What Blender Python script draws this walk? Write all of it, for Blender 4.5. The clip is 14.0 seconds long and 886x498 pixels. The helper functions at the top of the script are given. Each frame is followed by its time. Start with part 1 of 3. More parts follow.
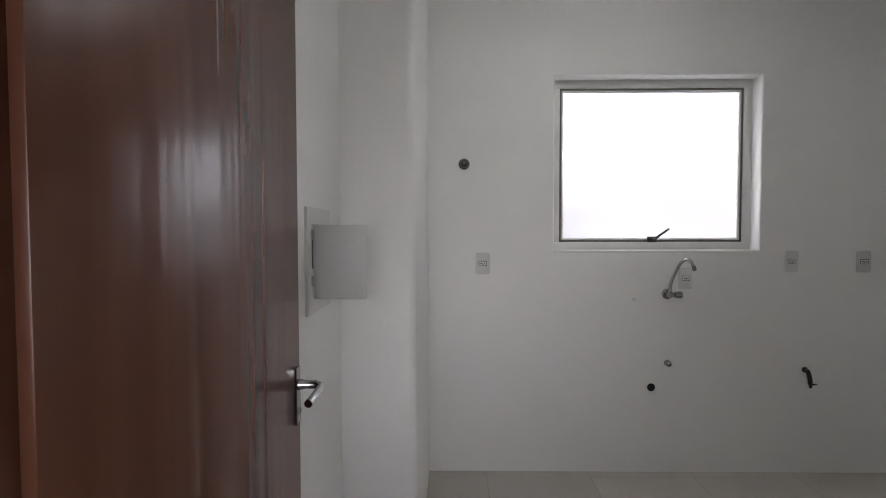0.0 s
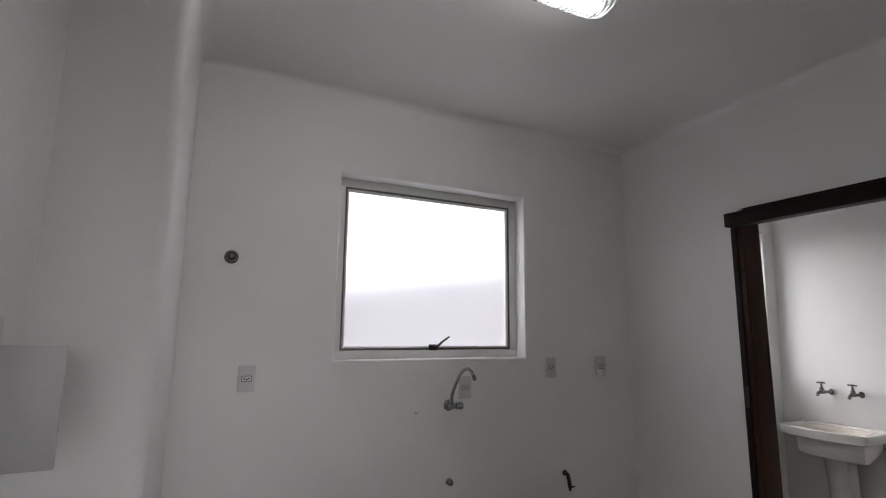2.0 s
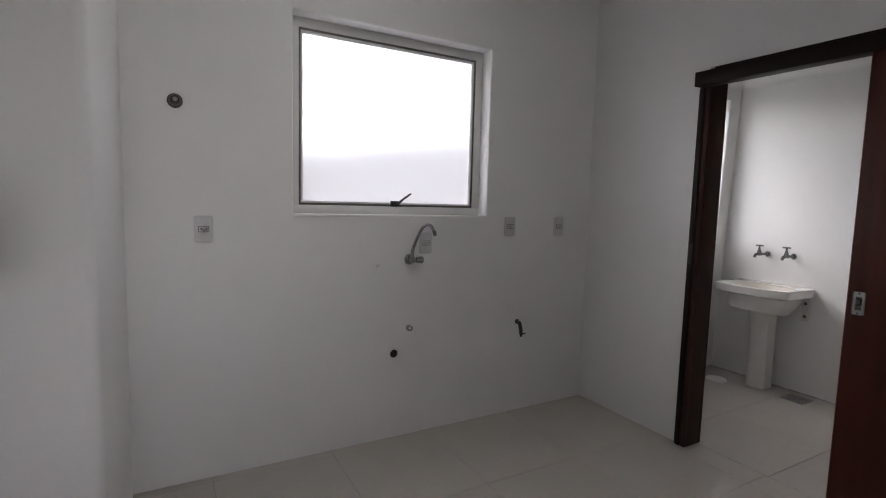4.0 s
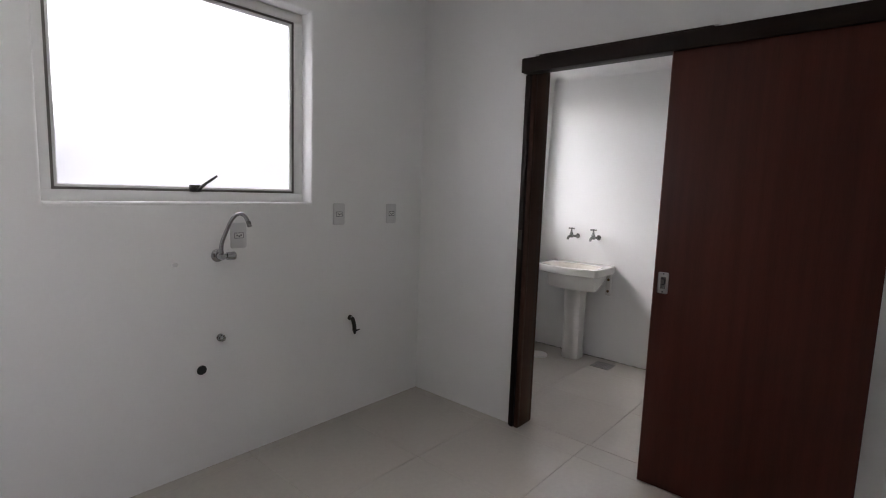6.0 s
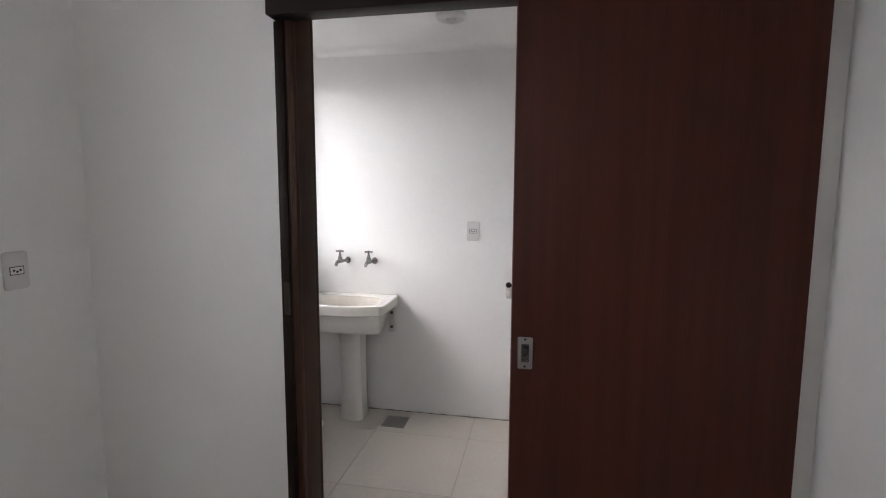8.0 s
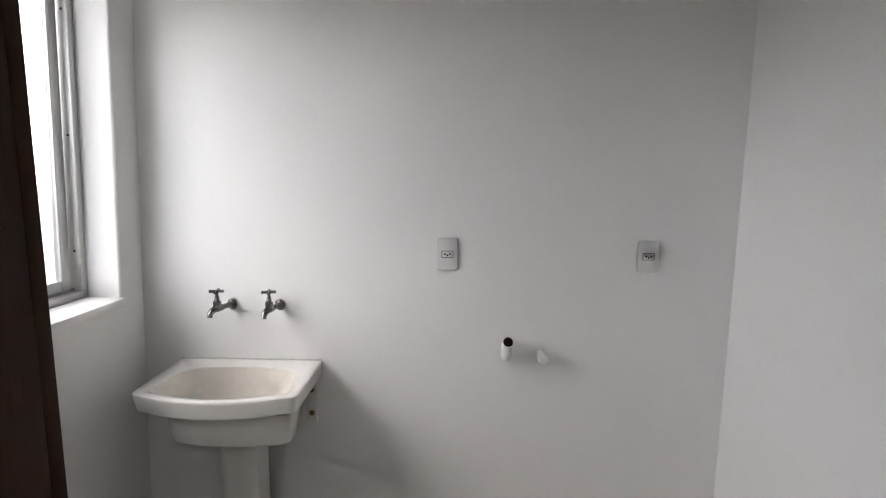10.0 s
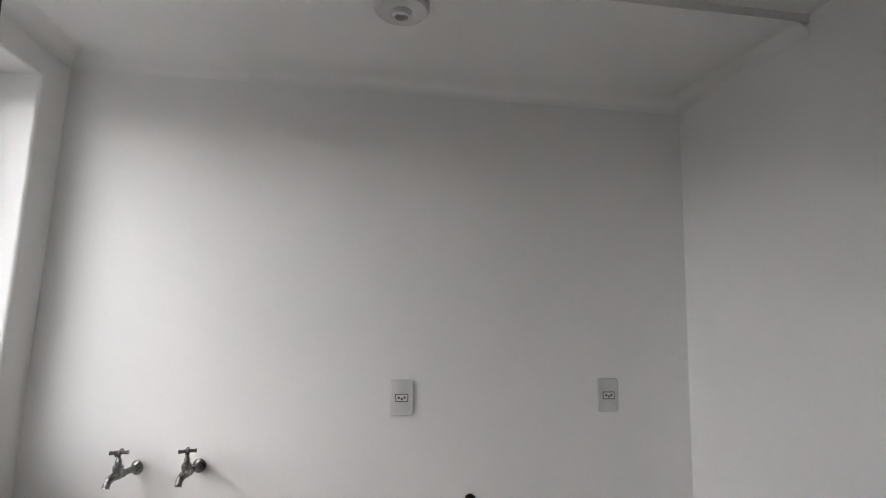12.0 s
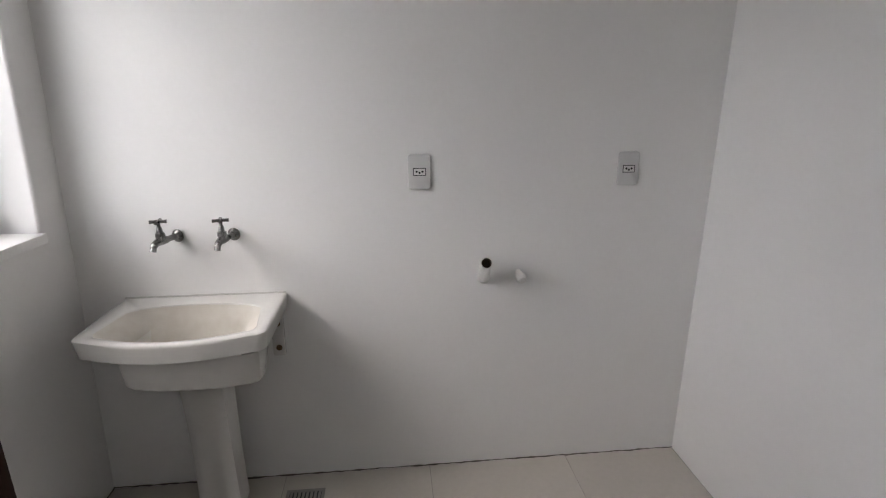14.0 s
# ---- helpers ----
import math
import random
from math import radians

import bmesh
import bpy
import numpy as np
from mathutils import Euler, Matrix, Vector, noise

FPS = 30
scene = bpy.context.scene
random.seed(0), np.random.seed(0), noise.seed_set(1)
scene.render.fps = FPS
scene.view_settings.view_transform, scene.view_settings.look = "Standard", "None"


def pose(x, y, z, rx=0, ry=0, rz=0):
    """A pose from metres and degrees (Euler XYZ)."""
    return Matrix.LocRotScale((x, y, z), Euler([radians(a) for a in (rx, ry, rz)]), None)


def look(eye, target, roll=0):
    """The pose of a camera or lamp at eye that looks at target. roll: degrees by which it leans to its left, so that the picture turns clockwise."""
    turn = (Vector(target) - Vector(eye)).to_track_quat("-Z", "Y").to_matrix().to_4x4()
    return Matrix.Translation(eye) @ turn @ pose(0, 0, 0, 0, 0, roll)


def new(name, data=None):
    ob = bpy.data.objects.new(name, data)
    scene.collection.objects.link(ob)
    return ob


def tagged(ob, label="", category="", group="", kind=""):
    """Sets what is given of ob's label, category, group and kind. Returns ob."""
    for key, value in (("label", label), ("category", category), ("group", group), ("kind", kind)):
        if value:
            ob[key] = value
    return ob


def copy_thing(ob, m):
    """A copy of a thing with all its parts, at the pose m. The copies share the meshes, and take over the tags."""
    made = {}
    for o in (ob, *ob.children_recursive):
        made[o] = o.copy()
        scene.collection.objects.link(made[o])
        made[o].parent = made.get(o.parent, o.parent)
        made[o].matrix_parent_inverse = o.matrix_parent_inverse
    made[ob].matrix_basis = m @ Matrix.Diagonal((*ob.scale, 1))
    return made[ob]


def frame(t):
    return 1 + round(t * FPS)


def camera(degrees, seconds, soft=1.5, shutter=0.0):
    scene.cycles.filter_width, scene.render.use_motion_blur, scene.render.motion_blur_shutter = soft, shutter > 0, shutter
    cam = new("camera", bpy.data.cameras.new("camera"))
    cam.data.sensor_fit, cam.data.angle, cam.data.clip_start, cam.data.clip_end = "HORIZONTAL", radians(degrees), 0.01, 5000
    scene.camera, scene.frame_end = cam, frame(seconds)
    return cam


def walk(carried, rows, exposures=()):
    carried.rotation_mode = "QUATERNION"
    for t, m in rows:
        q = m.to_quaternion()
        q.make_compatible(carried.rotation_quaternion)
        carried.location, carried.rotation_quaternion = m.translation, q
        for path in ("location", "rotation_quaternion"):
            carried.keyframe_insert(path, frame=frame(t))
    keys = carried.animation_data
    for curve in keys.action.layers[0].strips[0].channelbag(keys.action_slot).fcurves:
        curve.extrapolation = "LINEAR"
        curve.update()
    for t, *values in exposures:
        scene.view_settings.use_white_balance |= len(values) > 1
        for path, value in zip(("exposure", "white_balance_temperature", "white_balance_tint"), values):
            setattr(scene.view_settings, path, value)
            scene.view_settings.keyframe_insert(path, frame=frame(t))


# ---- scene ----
# ---- the camera and its walk ----
SKY = 0.075
TUBE_GLOW = 0.85
EXPOSURES = [(0, 4.2, 6750, 16), (1, 3.85, 6750, 17), (3, 3.8, 6750, 18), (5.5, 4.1, 6700, 18), (6.5, 4.38, 6700, 17), (7.2, 4.55, 6750, 17), (9.3, 4.45, 6750, 16), (10.5, 4.05, 6800, 16), (14, 4.0, 6850, 17)]
cam = camera(83.1, 14.0, soft=1.1)
PATH = [
    (0, (-2.724, -2.982, 1.449), (-2.752, -0.983, 1.379), -0.1),
    (0.5, (-2.72, -2.834, 1.456), (-2.359, -0.868, 1.391), -0.2),
    (1, (-2.714, -2.739, 1.456), (-2.09, -0.839, 1.476), -0.5),
    (1.5, (-2.727, -2.696, 1.494), (-1.96, -0.858, 1.669), 0.1),
    (2, (-2.755, -2.668, 1.504), (-1.902, -0.887, 1.822), 0.6),
    (2.2, (-2.737, -2.68, 1.5), (-1.879, -0.905, 1.847), 0.6),
    (2.5, (-2.742, -2.667, 1.505), (-1.85, -0.907, 1.832), 0.6),
    (3, (-2.723, -2.664, 1.476), (-1.8, -0.899, 1.659), 0.3),
    (5.3, (-2.675, -2.591, 1.407), (-1.575, -0.99, 0.931), 1.1),
    (5.5, (-2.645, -2.559, 1.412), (-1.45, -1.011, 0.995), 1.7),
    (6, (-2.543, -2.426, 1.435), (-1.043, -1.125, 1.199), 2.0),
    (6.5, (-2.402, -2.231, 1.478), (-0.641, -1.3, 1.302), 1.8),
    (7, (-2.272, -1.992, 1.497), (-0.372, -1.391, 1.327), 1.1),
    (7.2, (-2.186, -1.914, 1.499), (-0.261, -1.397, 1.329), 0.8),
    (9.3, (-0.641, -1.524, 1.585), (1.323, -1.266, 1.309), 0.6),
    (9.5, (-0.55, -1.468, 1.57), (1.42, -1.265, 1.292), 0.7),
    (10, (-0.347, -1.288, 1.573), (1.634, -1.261, 1.301), 0.6),
    (10.5, (-0.25, -1.291, 1.55), (1.732, -1.385, 1.303), 0.9),
    (11, (-0.222, -1.216, 1.551), (1.763, -1.432, 1.445), 0.4),
    (11.5, (-0.233, -1.17, 1.615), (1.746, -1.442, 1.703), 0.8),
    (12, (-0.235, -1.146, 1.627), (1.732, -1.438, 1.84), 0.9),
    (12.5, (-0.225, -1.152, 1.609), (1.751, -1.435, 1.741), 0.7),
    (13, (-0.22, -1.162, 1.552), (1.761, -1.412, 1.437), 0.2),
    (13.5, (-0.207, -1.16, 1.538), (1.736, -1.384, 1.123), 0.0),
    (14, (-0.205, -1.174, 1.519), (1.705, -1.373, 0.962), -0.1),
]
walk(cam, [(t, look(eye, target, roll)) for t, eye, target, roll in PATH], EXPOSURES)

# ---- world and light ----
world = bpy.data.worlds.new("sky")
scene.world = world
world.use_nodes = True
wn = world.node_tree.nodes
sky = wn.new("ShaderNodeTexSky")
sky.sky_type = "NISHITA"
sky.sun_disc = False
sky.sun_elevation = radians(46)
sky.sun_rotation = radians(338)
sky.air_density, sky.dust_density, sky.ozone_density = 0.6, 0.6, 0.6
wn["Background"].inputs["Strength"].default_value = SKY
# a thin overcast takes most of the blue out of the sky
veil = wn.new("ShaderNodeHueSaturation")
veil.inputs["Saturation"].default_value = 0.2
world.node_tree.links.new(sky.outputs["Color"], veil.inputs["Color"])
world.node_tree.links.new(veil.outputs["Color"], wn["Background"].inputs["Color"])

sun = new("sun", bpy.data.lights.new("sun", "SUN"))
sun.data.energy, sun.data.angle, sun.data.color = 0.018, radians(30), (1.0, 0.985, 0.96)
sun.matrix_world = look((-5.2, 12.9, 14.4), (0, 0, 0))


# ---- materials ----
def mat(name, base, rough=0.5, metal=0.0, spread=0.06, scale=3.0, fine=120.0, bump=0.0, stretch=(1, 1, 1), coat=0.0, spec=0.5, tint=None, rough_spread=0.1, per_piece=0.0, detail=4.0):
    """A principled material varied at two scales: broad cloudiness and fine grain, with relief."""
    m = bpy.data.materials.new(name)
    m.use_nodes = True
    n, l = m.node_tree.nodes, m.node_tree.links
    p = n["Principled BSDF"]
    co = n.new("ShaderNodeTexCoord")
    mp = n.new("ShaderNodeMapping")
    mp.inputs["Scale"].default_value = stretch
    l.new(co.outputs["Object"], mp.inputs["Vector"])
    broad, grain = n.new("ShaderNodeTexNoise"), n.new("ShaderNodeTexNoise")
    broad.inputs["Scale"].default_value, broad.inputs["Detail"].default_value = scale, detail
    grain.inputs["Scale"].default_value, grain.inputs["Detail"].default_value = fine, detail - 1
    for t in (broad, grain):
        l.new(mp.outputs["Vector"], t.inputs["Vector"])
    mixv = n.new("ShaderNodeMath")
    mixv.operation = "MULTIPLY_ADD"
    mixv.inputs[1].default_value = 0.35
    l.new(grain.outputs["Fac"], mixv.inputs[0])
    sc = n.new("ShaderNodeMath")
    sc.operation = "MULTIPLY"
    sc.inputs[1].default_value = 0.65
    l.new(broad.outputs["Fac"], sc.inputs[0])
    l.new(sc.outputs[0], mixv.inputs[2])
    last = mixv.outputs[0]
    if per_piece:
        info = n.new("ShaderNodeObjectInfo")
        pp = n.new("ShaderNodeMath")
        pp.operation = "MULTIPLY_ADD"
        pp.inputs[1].default_value = per_piece
        l.new(info.outputs["Random"], pp.inputs[0])
        l.new(last, pp.inputs[2])
        last = pp.outputs[0]
    ramp = n.new("ShaderNodeValToRGB")
    lo, hi = [max(c * (1 - spread), 0) for c in base], [min(c * (1 + spread), 1) for c in base]
    if tint:
        lo = tint
    ramp.color_ramp.elements[0].position, ramp.color_ramp.elements[0].color = 0.3, (*lo, 1)
    ramp.color_ramp.elements[1].position, ramp.color_ramp.elements[1].color = 0.7, (*hi, 1)
    l.new(last, ramp.inputs["Fac"])
    l.new(ramp.outputs["Color"], p.inputs["Base Color"])
    rr = n.new("ShaderNodeMapRange")
    rr.inputs["To Min"].default_value, rr.inputs["To Max"].default_value = max(rough - rough_spread, 0.02), min(rough + rough_spread, 1)
    l.new(mixv.outputs[0], rr.inputs["Value"])
    l.new(rr.outputs["Result"], p.inputs["Roughness"])
    p.inputs["Metallic"].default_value = metal
    p.inputs["Coat Weight"].default_value = coat
    p.inputs["Specular IOR Level"].default_value = spec
    if bump:
        b = n.new("ShaderNodeBump")
        b.inputs["Strength"].default_value, b.inputs["Distance"].default_value = 1.0, bump
        l.new(mixv.outputs[0], b.inputs["Height"])
        l.new(b.outputs["Normal"], p.inputs["Normal"])
    return m


PAINT = mat("white wall paint", (0.845, 0.84, 0.825), 0.6, spread=0.02, scale=2.2, fine=60, bump=0.0005)
CEIL = mat("white ceiling paint", (0.845, 0.84, 0.825), 0.75, spread=0.02, scale=2, fine=70, bump=0.0008)
TILE = mat("polished porcelain tile", (0.54, 0.50, 0.45), 0.07, spread=0.06, scale=1.6, fine=40, spec=0.7, rough_spread=0.03, per_piece=0.08)
GROUT = mat("grey grout", (0.29, 0.27, 0.24), 0.9, spread=0.25, scale=9, fine=200, bump=0.001)
DARKWOOD = mat("dark stained wood", (0.017, 0.0085, 0.007), 0.48, spec=0.16, spread=0.35, scale=5, fine=60, stretch=(6, 6, 0.35), bump=0.0006)
RAILWOOD = mat("dark stained rail wood", (0.016, 0.008, 0.0065), 0.5, spec=0.14, spread=0.35, scale=5, fine=60, stretch=(6, 0.35, 6), bump=0.0006)
LEAFWOOD = mat("red brown door veneer", (0.062, 0.017, 0.011), 0.46, spec=0.18, spread=0.26, scale=3.5, fine=50, stretch=(7, 7, 0.3), bump=0.0004)
JAMBWOOD = mat("brown jamb wood", (0.05, 0.023, 0.015), 0.6, spec=0.12, spread=0.3, scale=3.5, fine=40, stretch=(7, 7, 0.3), bump=0.0005)
EDGEWOOD = mat("paler door edge wood", (0.17, 0.075, 0.058), 0.45, spec=0.3, spread=0.15, scale=3, fine=40, stretch=(7, 7, 0.3))
DOORWOOD = mat("varnished brown door veneer", (0.13, 0.05, 0.03), 0.26, spec=0.42, spread=0.14, scale=1.3, fine=4.5, stretch=(9, 9, 0.10), bump=0.0055, detail=0.0, rough_spread=0.04)
ALU = mat("dull aluminium", (0.5, 0.5, 0.49), 0.42, metal=0.85, spread=0.1, scale=8, fine=160)
GASKET = mat("dark window gasket", (0.05, 0.05, 0.055), 0.5, spread=0.2)
SASHEDGE = mat("weathered grey brown sash", (0.13, 0.118, 0.105), 0.5, metal=0.3, spread=0.2, scale=9, fine=140)
FRAMEPAINT = mat("light enamelled aluminium", (0.74, 0.735, 0.715), 0.45, metal=0.0, spread=0.04, scale=6, fine=90)
CHROME = mat("chrome", (0.4, 0.4, 0.405), 0.07, metal=1.0, spread=0.12, scale=20, fine=200, rough_spread=0.06)
DARKCHROME = mat("tarnished dark chrome", (0.13, 0.128, 0.125), 0.2, metal=1.0, spread=0.25, scale=30, fine=260)
DULLCHROME = mat("worn chrome", (0.21, 0.207, 0.2), 0.26, metal=1.0, spread=0.25, scale=30, fine=260)
PLASTIC = mat("white plastic plate", (0.63, 0.62, 0.615), 0.35, spread=0.02, scale=10, fine=200)
MODULE = mat("white plastic module", (0.7, 0.69, 0.67), 0.3, spread=0.02)
PVC = mat("white pvc", (0.74, 0.72, 0.69), 0.4, spread=0.06, scale=14, fine=120)
BLACK = mat("black plastic and hole shade", (0.012, 0.012, 0.012), 0.45, spread=0.2)
# brown pipe inside, darkened so that the colour holds its shade
HOLE = mat("unlit pipe inside", (0.06, 0.038, 0.022), 0.85, spread=0.4, scale=30)
CERAMIC = mat("glazed white ceramic", (0.74, 0.725, 0.69), 0.14, spread=0.035, scale=4, fine=30, coat=0.25, rough_spread=0.06)
BASIN = mat("stained ceramic basin", (0.68, 0.65, 0.595), 0.45, spread=0.03, scale=3, fine=30, tint=(0.58, 0.535, 0.465))
BRASS = mat("tarnished brass", (0.17, 0.115, 0.06), 0.4, metal=0.9, spread=0.3, scale=40)
BRONZE = mat("dark bronze", (0.05, 0.042, 0.034), 0.45, metal=0.6, spread=0.3, scale=40)
STEEL = mat("brushed steel", (0.34, 0.34, 0.33), 0.38, metal=0.9, spread=0.2, scale=20, fine=240)
# the panel's enamel with the open cover's shade put into the colour
PANELSHADE = mat("panel enamel greyed for shade", (0.5, 0.5, 0.485), 0.4, spread=0.04, scale=5, fine=60)
PLATEPAINT = mat("white panel enamel", (0.7, 0.695, 0.67), 0.4, spread=0.04, scale=5, fine=60)
DRAINSTEEL = mat("dull dirty steel", (0.26, 0.25, 0.235), 0.6, metal=0.3, spread=0.2, scale=20, fine=240)
CONCRETE = mat("grey render", (0.1, 0.1, 0.1), 0.9, spread=0.12, scale=0.6, fine=14)
DIRT = mat("dirty joint filler", (0.10, 0.088, 0.072), 0.95, spread=0.4, scale=25, fine=180)
GROUND = mat("pale bounce ground", (0.5, 0.49, 0.47), 0.9, spread=0.2, scale=0.3, fine=6)
CAULK = mat("pale caulking", (0.6, 0.59, 0.56), 0.7, spread=0.1, scale=30)


def frosted():
    m = bpy.data.materials.new("frosted glass")
    m.use_nodes = True
    n, l = m.node_tree.nodes, m.node_tree.links
    n.remove(n["Principled BSDF"])
    tr, rf, gl = n.new("ShaderNodeBsdfTranslucent"), n.new("ShaderNodeBsdfRefraction"), n.new("ShaderNodeBsdfGlossy")
    noise_t = n.new("ShaderNodeTexNoise")
    noise_t.inputs["Scale"].default_value = 260
    bump = n.new("ShaderNodeBump")
    bump.inputs["Distance"].default_value = 0.0006
    l.new(noise_t.outputs["Fac"], bump.inputs["Height"])
    tr.inputs["Color"].default_value = (0.6, 0.605, 0.61, 1)
    rf.inputs["Color"].default_value = (0.92, 0.93, 0.94, 1)
    rf.inputs["Roughness"].default_value, rf.inputs["IOR"].default_value = 0.5, 1.12
    gl.inputs["Roughness"].default_value = 0.3
    l.new(bump.outputs["Normal"], gl.inputs["Normal"])
    a, b = n.new("ShaderNodeMixShader"), n.new("ShaderNodeMixShader")
    a.inputs[0].default_value, b.inputs[0].default_value = 0.7, 0.04
    l.new(tr.outputs[0], a.inputs[1]), l.new(rf.outputs[0], a.inputs[2])
    l.new(a.outputs[0], b.inputs[1]), l.new(gl.outputs[0], b.inputs[2])
    l.new(b.outputs[0], n["Material Output"].inputs["Surface"])
    return m


def clear_glass():
    m = bpy.data.materials.new("clear glass")
    m.use_nodes = True
    p = m.node_tree.nodes["Principled BSDF"]
    p.inputs["Base Color"].default_value = (0.93, 0.96, 0.95, 1)
    p.inputs["Transmission Weight"].default_value, p.inputs["Roughness"].default_value, p.inputs["IOR"].default_value = 1.0, 0.03, 1.03
    return m


def glow(name, colour, strength):
    m = bpy.data.materials.new(name)
    m.use_nodes = True
    p = m.node_tree.nodes["Principled BSDF"]
    p.inputs["Base Color"].default_value = (0.9, 0.9, 0.9, 1)
    p.inputs["Emission Color"].default_value, p.inputs["Emission Strength"].default_value = (*colour, 1), strength
    return m


FROST, GLASS = frosted(), clear_glass()
RIBS = mat("milky clear plastic", (0.72, 0.75, 0.75), 0.2, spread=0.02)
RIBS.node_tree.nodes["Principled BSDF"].inputs["Transmission Weight"].default_value = 0.5
TUBE = glow("lit fluorescent tube", (0.95, 1.0, 1.0), TUBE_GLOW)


# ---- mesh helpers ----
def finish(bm, smooth=False):
    bmesh.ops.recalc_face_normals(bm, faces=bm.faces)
    for f in bm.faces:
        f.smooth = smooth
    return bm


def obj(name, bm, material, parent=None, label="", smooth=None):
    me = bpy.data.meshes.new(name)
    bm.normal_update()
    bm.to_mesh(me)
    bm.free()
    me.materials.append(material)
    if smooth:
        me.shade_smooth()
        me.set_sharp_from_angle(angle=radians(smooth))
    ob = new(name, me)
    if parent:
        ob.parent = parent
        ob.matrix_parent_inverse = parent.matrix_world.inverted()
    if label:
        tagged(ob, label)
    return ob


def part(name, bm, material, parent, label="", smooth=35):
    return obj(name, bm, material, parent, label, smooth)


def structure(name, bm, material, label, category, smooth=None):
    return tagged(obj(name, bm, material, None, "", smooth), label, category, kind="structure")


def thing(name, at, label, category, group="", turn=0.0):
    ob = new(name)
    ob.empty_display_size = 0.05
    ob.matrix_world = pose(*at, 0, 0, turn)
    bpy.context.view_layer.update()
    return tagged(ob, label, category, group)


def box(bm, a, b, bevel=0.0, seg=2):
    """A box from corner a to corner b, its edges rounded."""
    a, b = Vector(a), Vector(b)
    r = bmesh.ops.create_cube(bm, size=1.0, matrix=Matrix.LocRotScale((a + b) / 2, None, [abs(v) for v in b - a]))
    if bevel:
        es = {e for v in r["verts"] for e in v.link_edges}
        bmesh.ops.bevel(bm, geom=list(es), offset=bevel, segments=seg, affect="EDGES", profile=0.5)
    return bm


def boxes(*items, bevel=0.0, seg=2):
    bm = bmesh.new()
    for a, b in items:
        box(bm, a, b, bevel, seg)
    return bm


def lathe(bm, profile, origin, axis, n=24):
    """Turns a profile of (distance along axis, radius) round the axis."""
    origin, axis = Vector(origin), Vector(axis).normalized()
    u = axis.orthogonal().normalized()
    v = axis.cross(u)
    rings = []
    for d, r in profile:
        if r < 1e-6:
            rings.append([bm.verts.new(origin + axis * d)])
        else:
            rings.append([bm.verts.new(origin + axis * d + (u * math.cos(2 * math.pi * k / n) + v * math.sin(2 * math.pi * k / n)) * r) for k in range(n)])
    for p, q in zip(rings, rings[1:]):
        for k in range(n):
            k2 = (k + 1) % n
            if len(p) == 1 and len(q) == 1:
                break
            if len(p) == 1:
                bm.faces.new((p[0], q[k], q[k2]))
            elif len(q) == 1:
                bm.faces.new((p[k], p[k2], q[0]))
            else:
                bm.faces.new((p[k], p[k2], q[k2], q[k]))
    return bm


def tube(bm, path, radii, n=14, close=True):
    """A round tube along points, each with its radius."""
    pts = [Vector(p) for p in path]
    if not isinstance(radii, (list, tuple)):
        radii = [radii] * len(pts)
    rings, u = [], None
    for k, p in enumerate(pts):
        d = (pts[min(k + 1, len(pts) - 1)] - pts[max(k - 1, 0)]).normalized()
        u = d.orthogonal().normalized() if u is None else (u - d * u.dot(d)).normalized()
        v = d.cross(u)
        rings.append([bm.verts.new(p + (u * math.cos(2 * math.pi * j / n) + v * math.sin(2 * math.pi * j / n)) * radii[k]) for j in range(n)])
    for a, b in zip(rings, rings[1:]):
        for j in range(n):
            bm.faces.new((a[j], a[(j + 1) % n], b[(j + 1) % n], b[j]))
    if close:
        bm.faces.new(rings[0][::-1]), bm.faces.new(rings[-1])
    return bm


def curve_points(ctrl, per=6):
    """A smooth line through control points."""
    pts = [Vector(c) for c in ctrl]
    pts = [pts[0] * 2 - pts[1], *pts, pts[-1] * 2 - pts[-2]]
    out = []
    for a, b, c, d in zip(pts, pts[1:], pts[2:], pts[3:]):
        for k in range(per):
            t = k / per
            out.append(0.5 * (2 * b + (c - a) * t + (2 * a - 5 * b + 4 * c - d) * t * t + (3 * b - a - 3 * c + d) * t ** 3))
    out.append(pts[-2])
    return out


def slab(us, vs, solid, w0, w1, place):
    """A wall of thickness w0 to w1 out of a grid of cells; solid(i, j) says which are filled. place maps (u, v, w) to the world."""
    bm = bmesh.new()
    at = {}

    def vert(i, j, k):
        key = (i, j, k)
        if key not in at:
            at[key] = bm.verts.new(place(us[i], vs[j], (w0, w1)[k]))
        return at[key]

    nu, nv = len(us) - 1, len(vs) - 1
    full = lambda i, j: 0 <= i < nu and 0 <= j < nv and solid(i, j)
    for i in range(nu):
        for j in range(nv):
            if not full(i, j):
                continue
            for k in (0, 1):
                bm.faces.new([vert(i, j, k), vert(i + 1, j, k), vert(i + 1, j + 1, k), vert(i, j + 1, k)])
            for di, dj, c in ((-1, 0, ((i, j), (i, j + 1))), (1, 0, ((i + 1, j), (i + 1, j + 1))), (0, -1, ((i, j), (i + 1, j))), (0, 1, ((i, j + 1), (i + 1, j + 1)))):
                if not full(i + di, j + dj):
                    (a, b), (c2, d) = c
                    bm.faces.new([vert(a, b, 0), vert(c2, d, 0), vert(c2, d, 1), vert(a, b, 1)])
    bmesh.ops.recalc_face_normals(bm, faces=bm.faces)
    return bm


def soften(bm, test, offset, seg=3):
    """Rounds the edges for which test(midpoint) holds and that are corners."""
    es = [e for e in bm.edges if len(e.link_faces) == 2 and e.calc_face_angle(0) > 1.0 and test((e.verts[0].co + e.verts[1].co) / 2)]
    bmesh.ops.bevel(bm, geom=es, offset=offset, segments=seg, affect="EDGES", profile=0.5)
    return bm


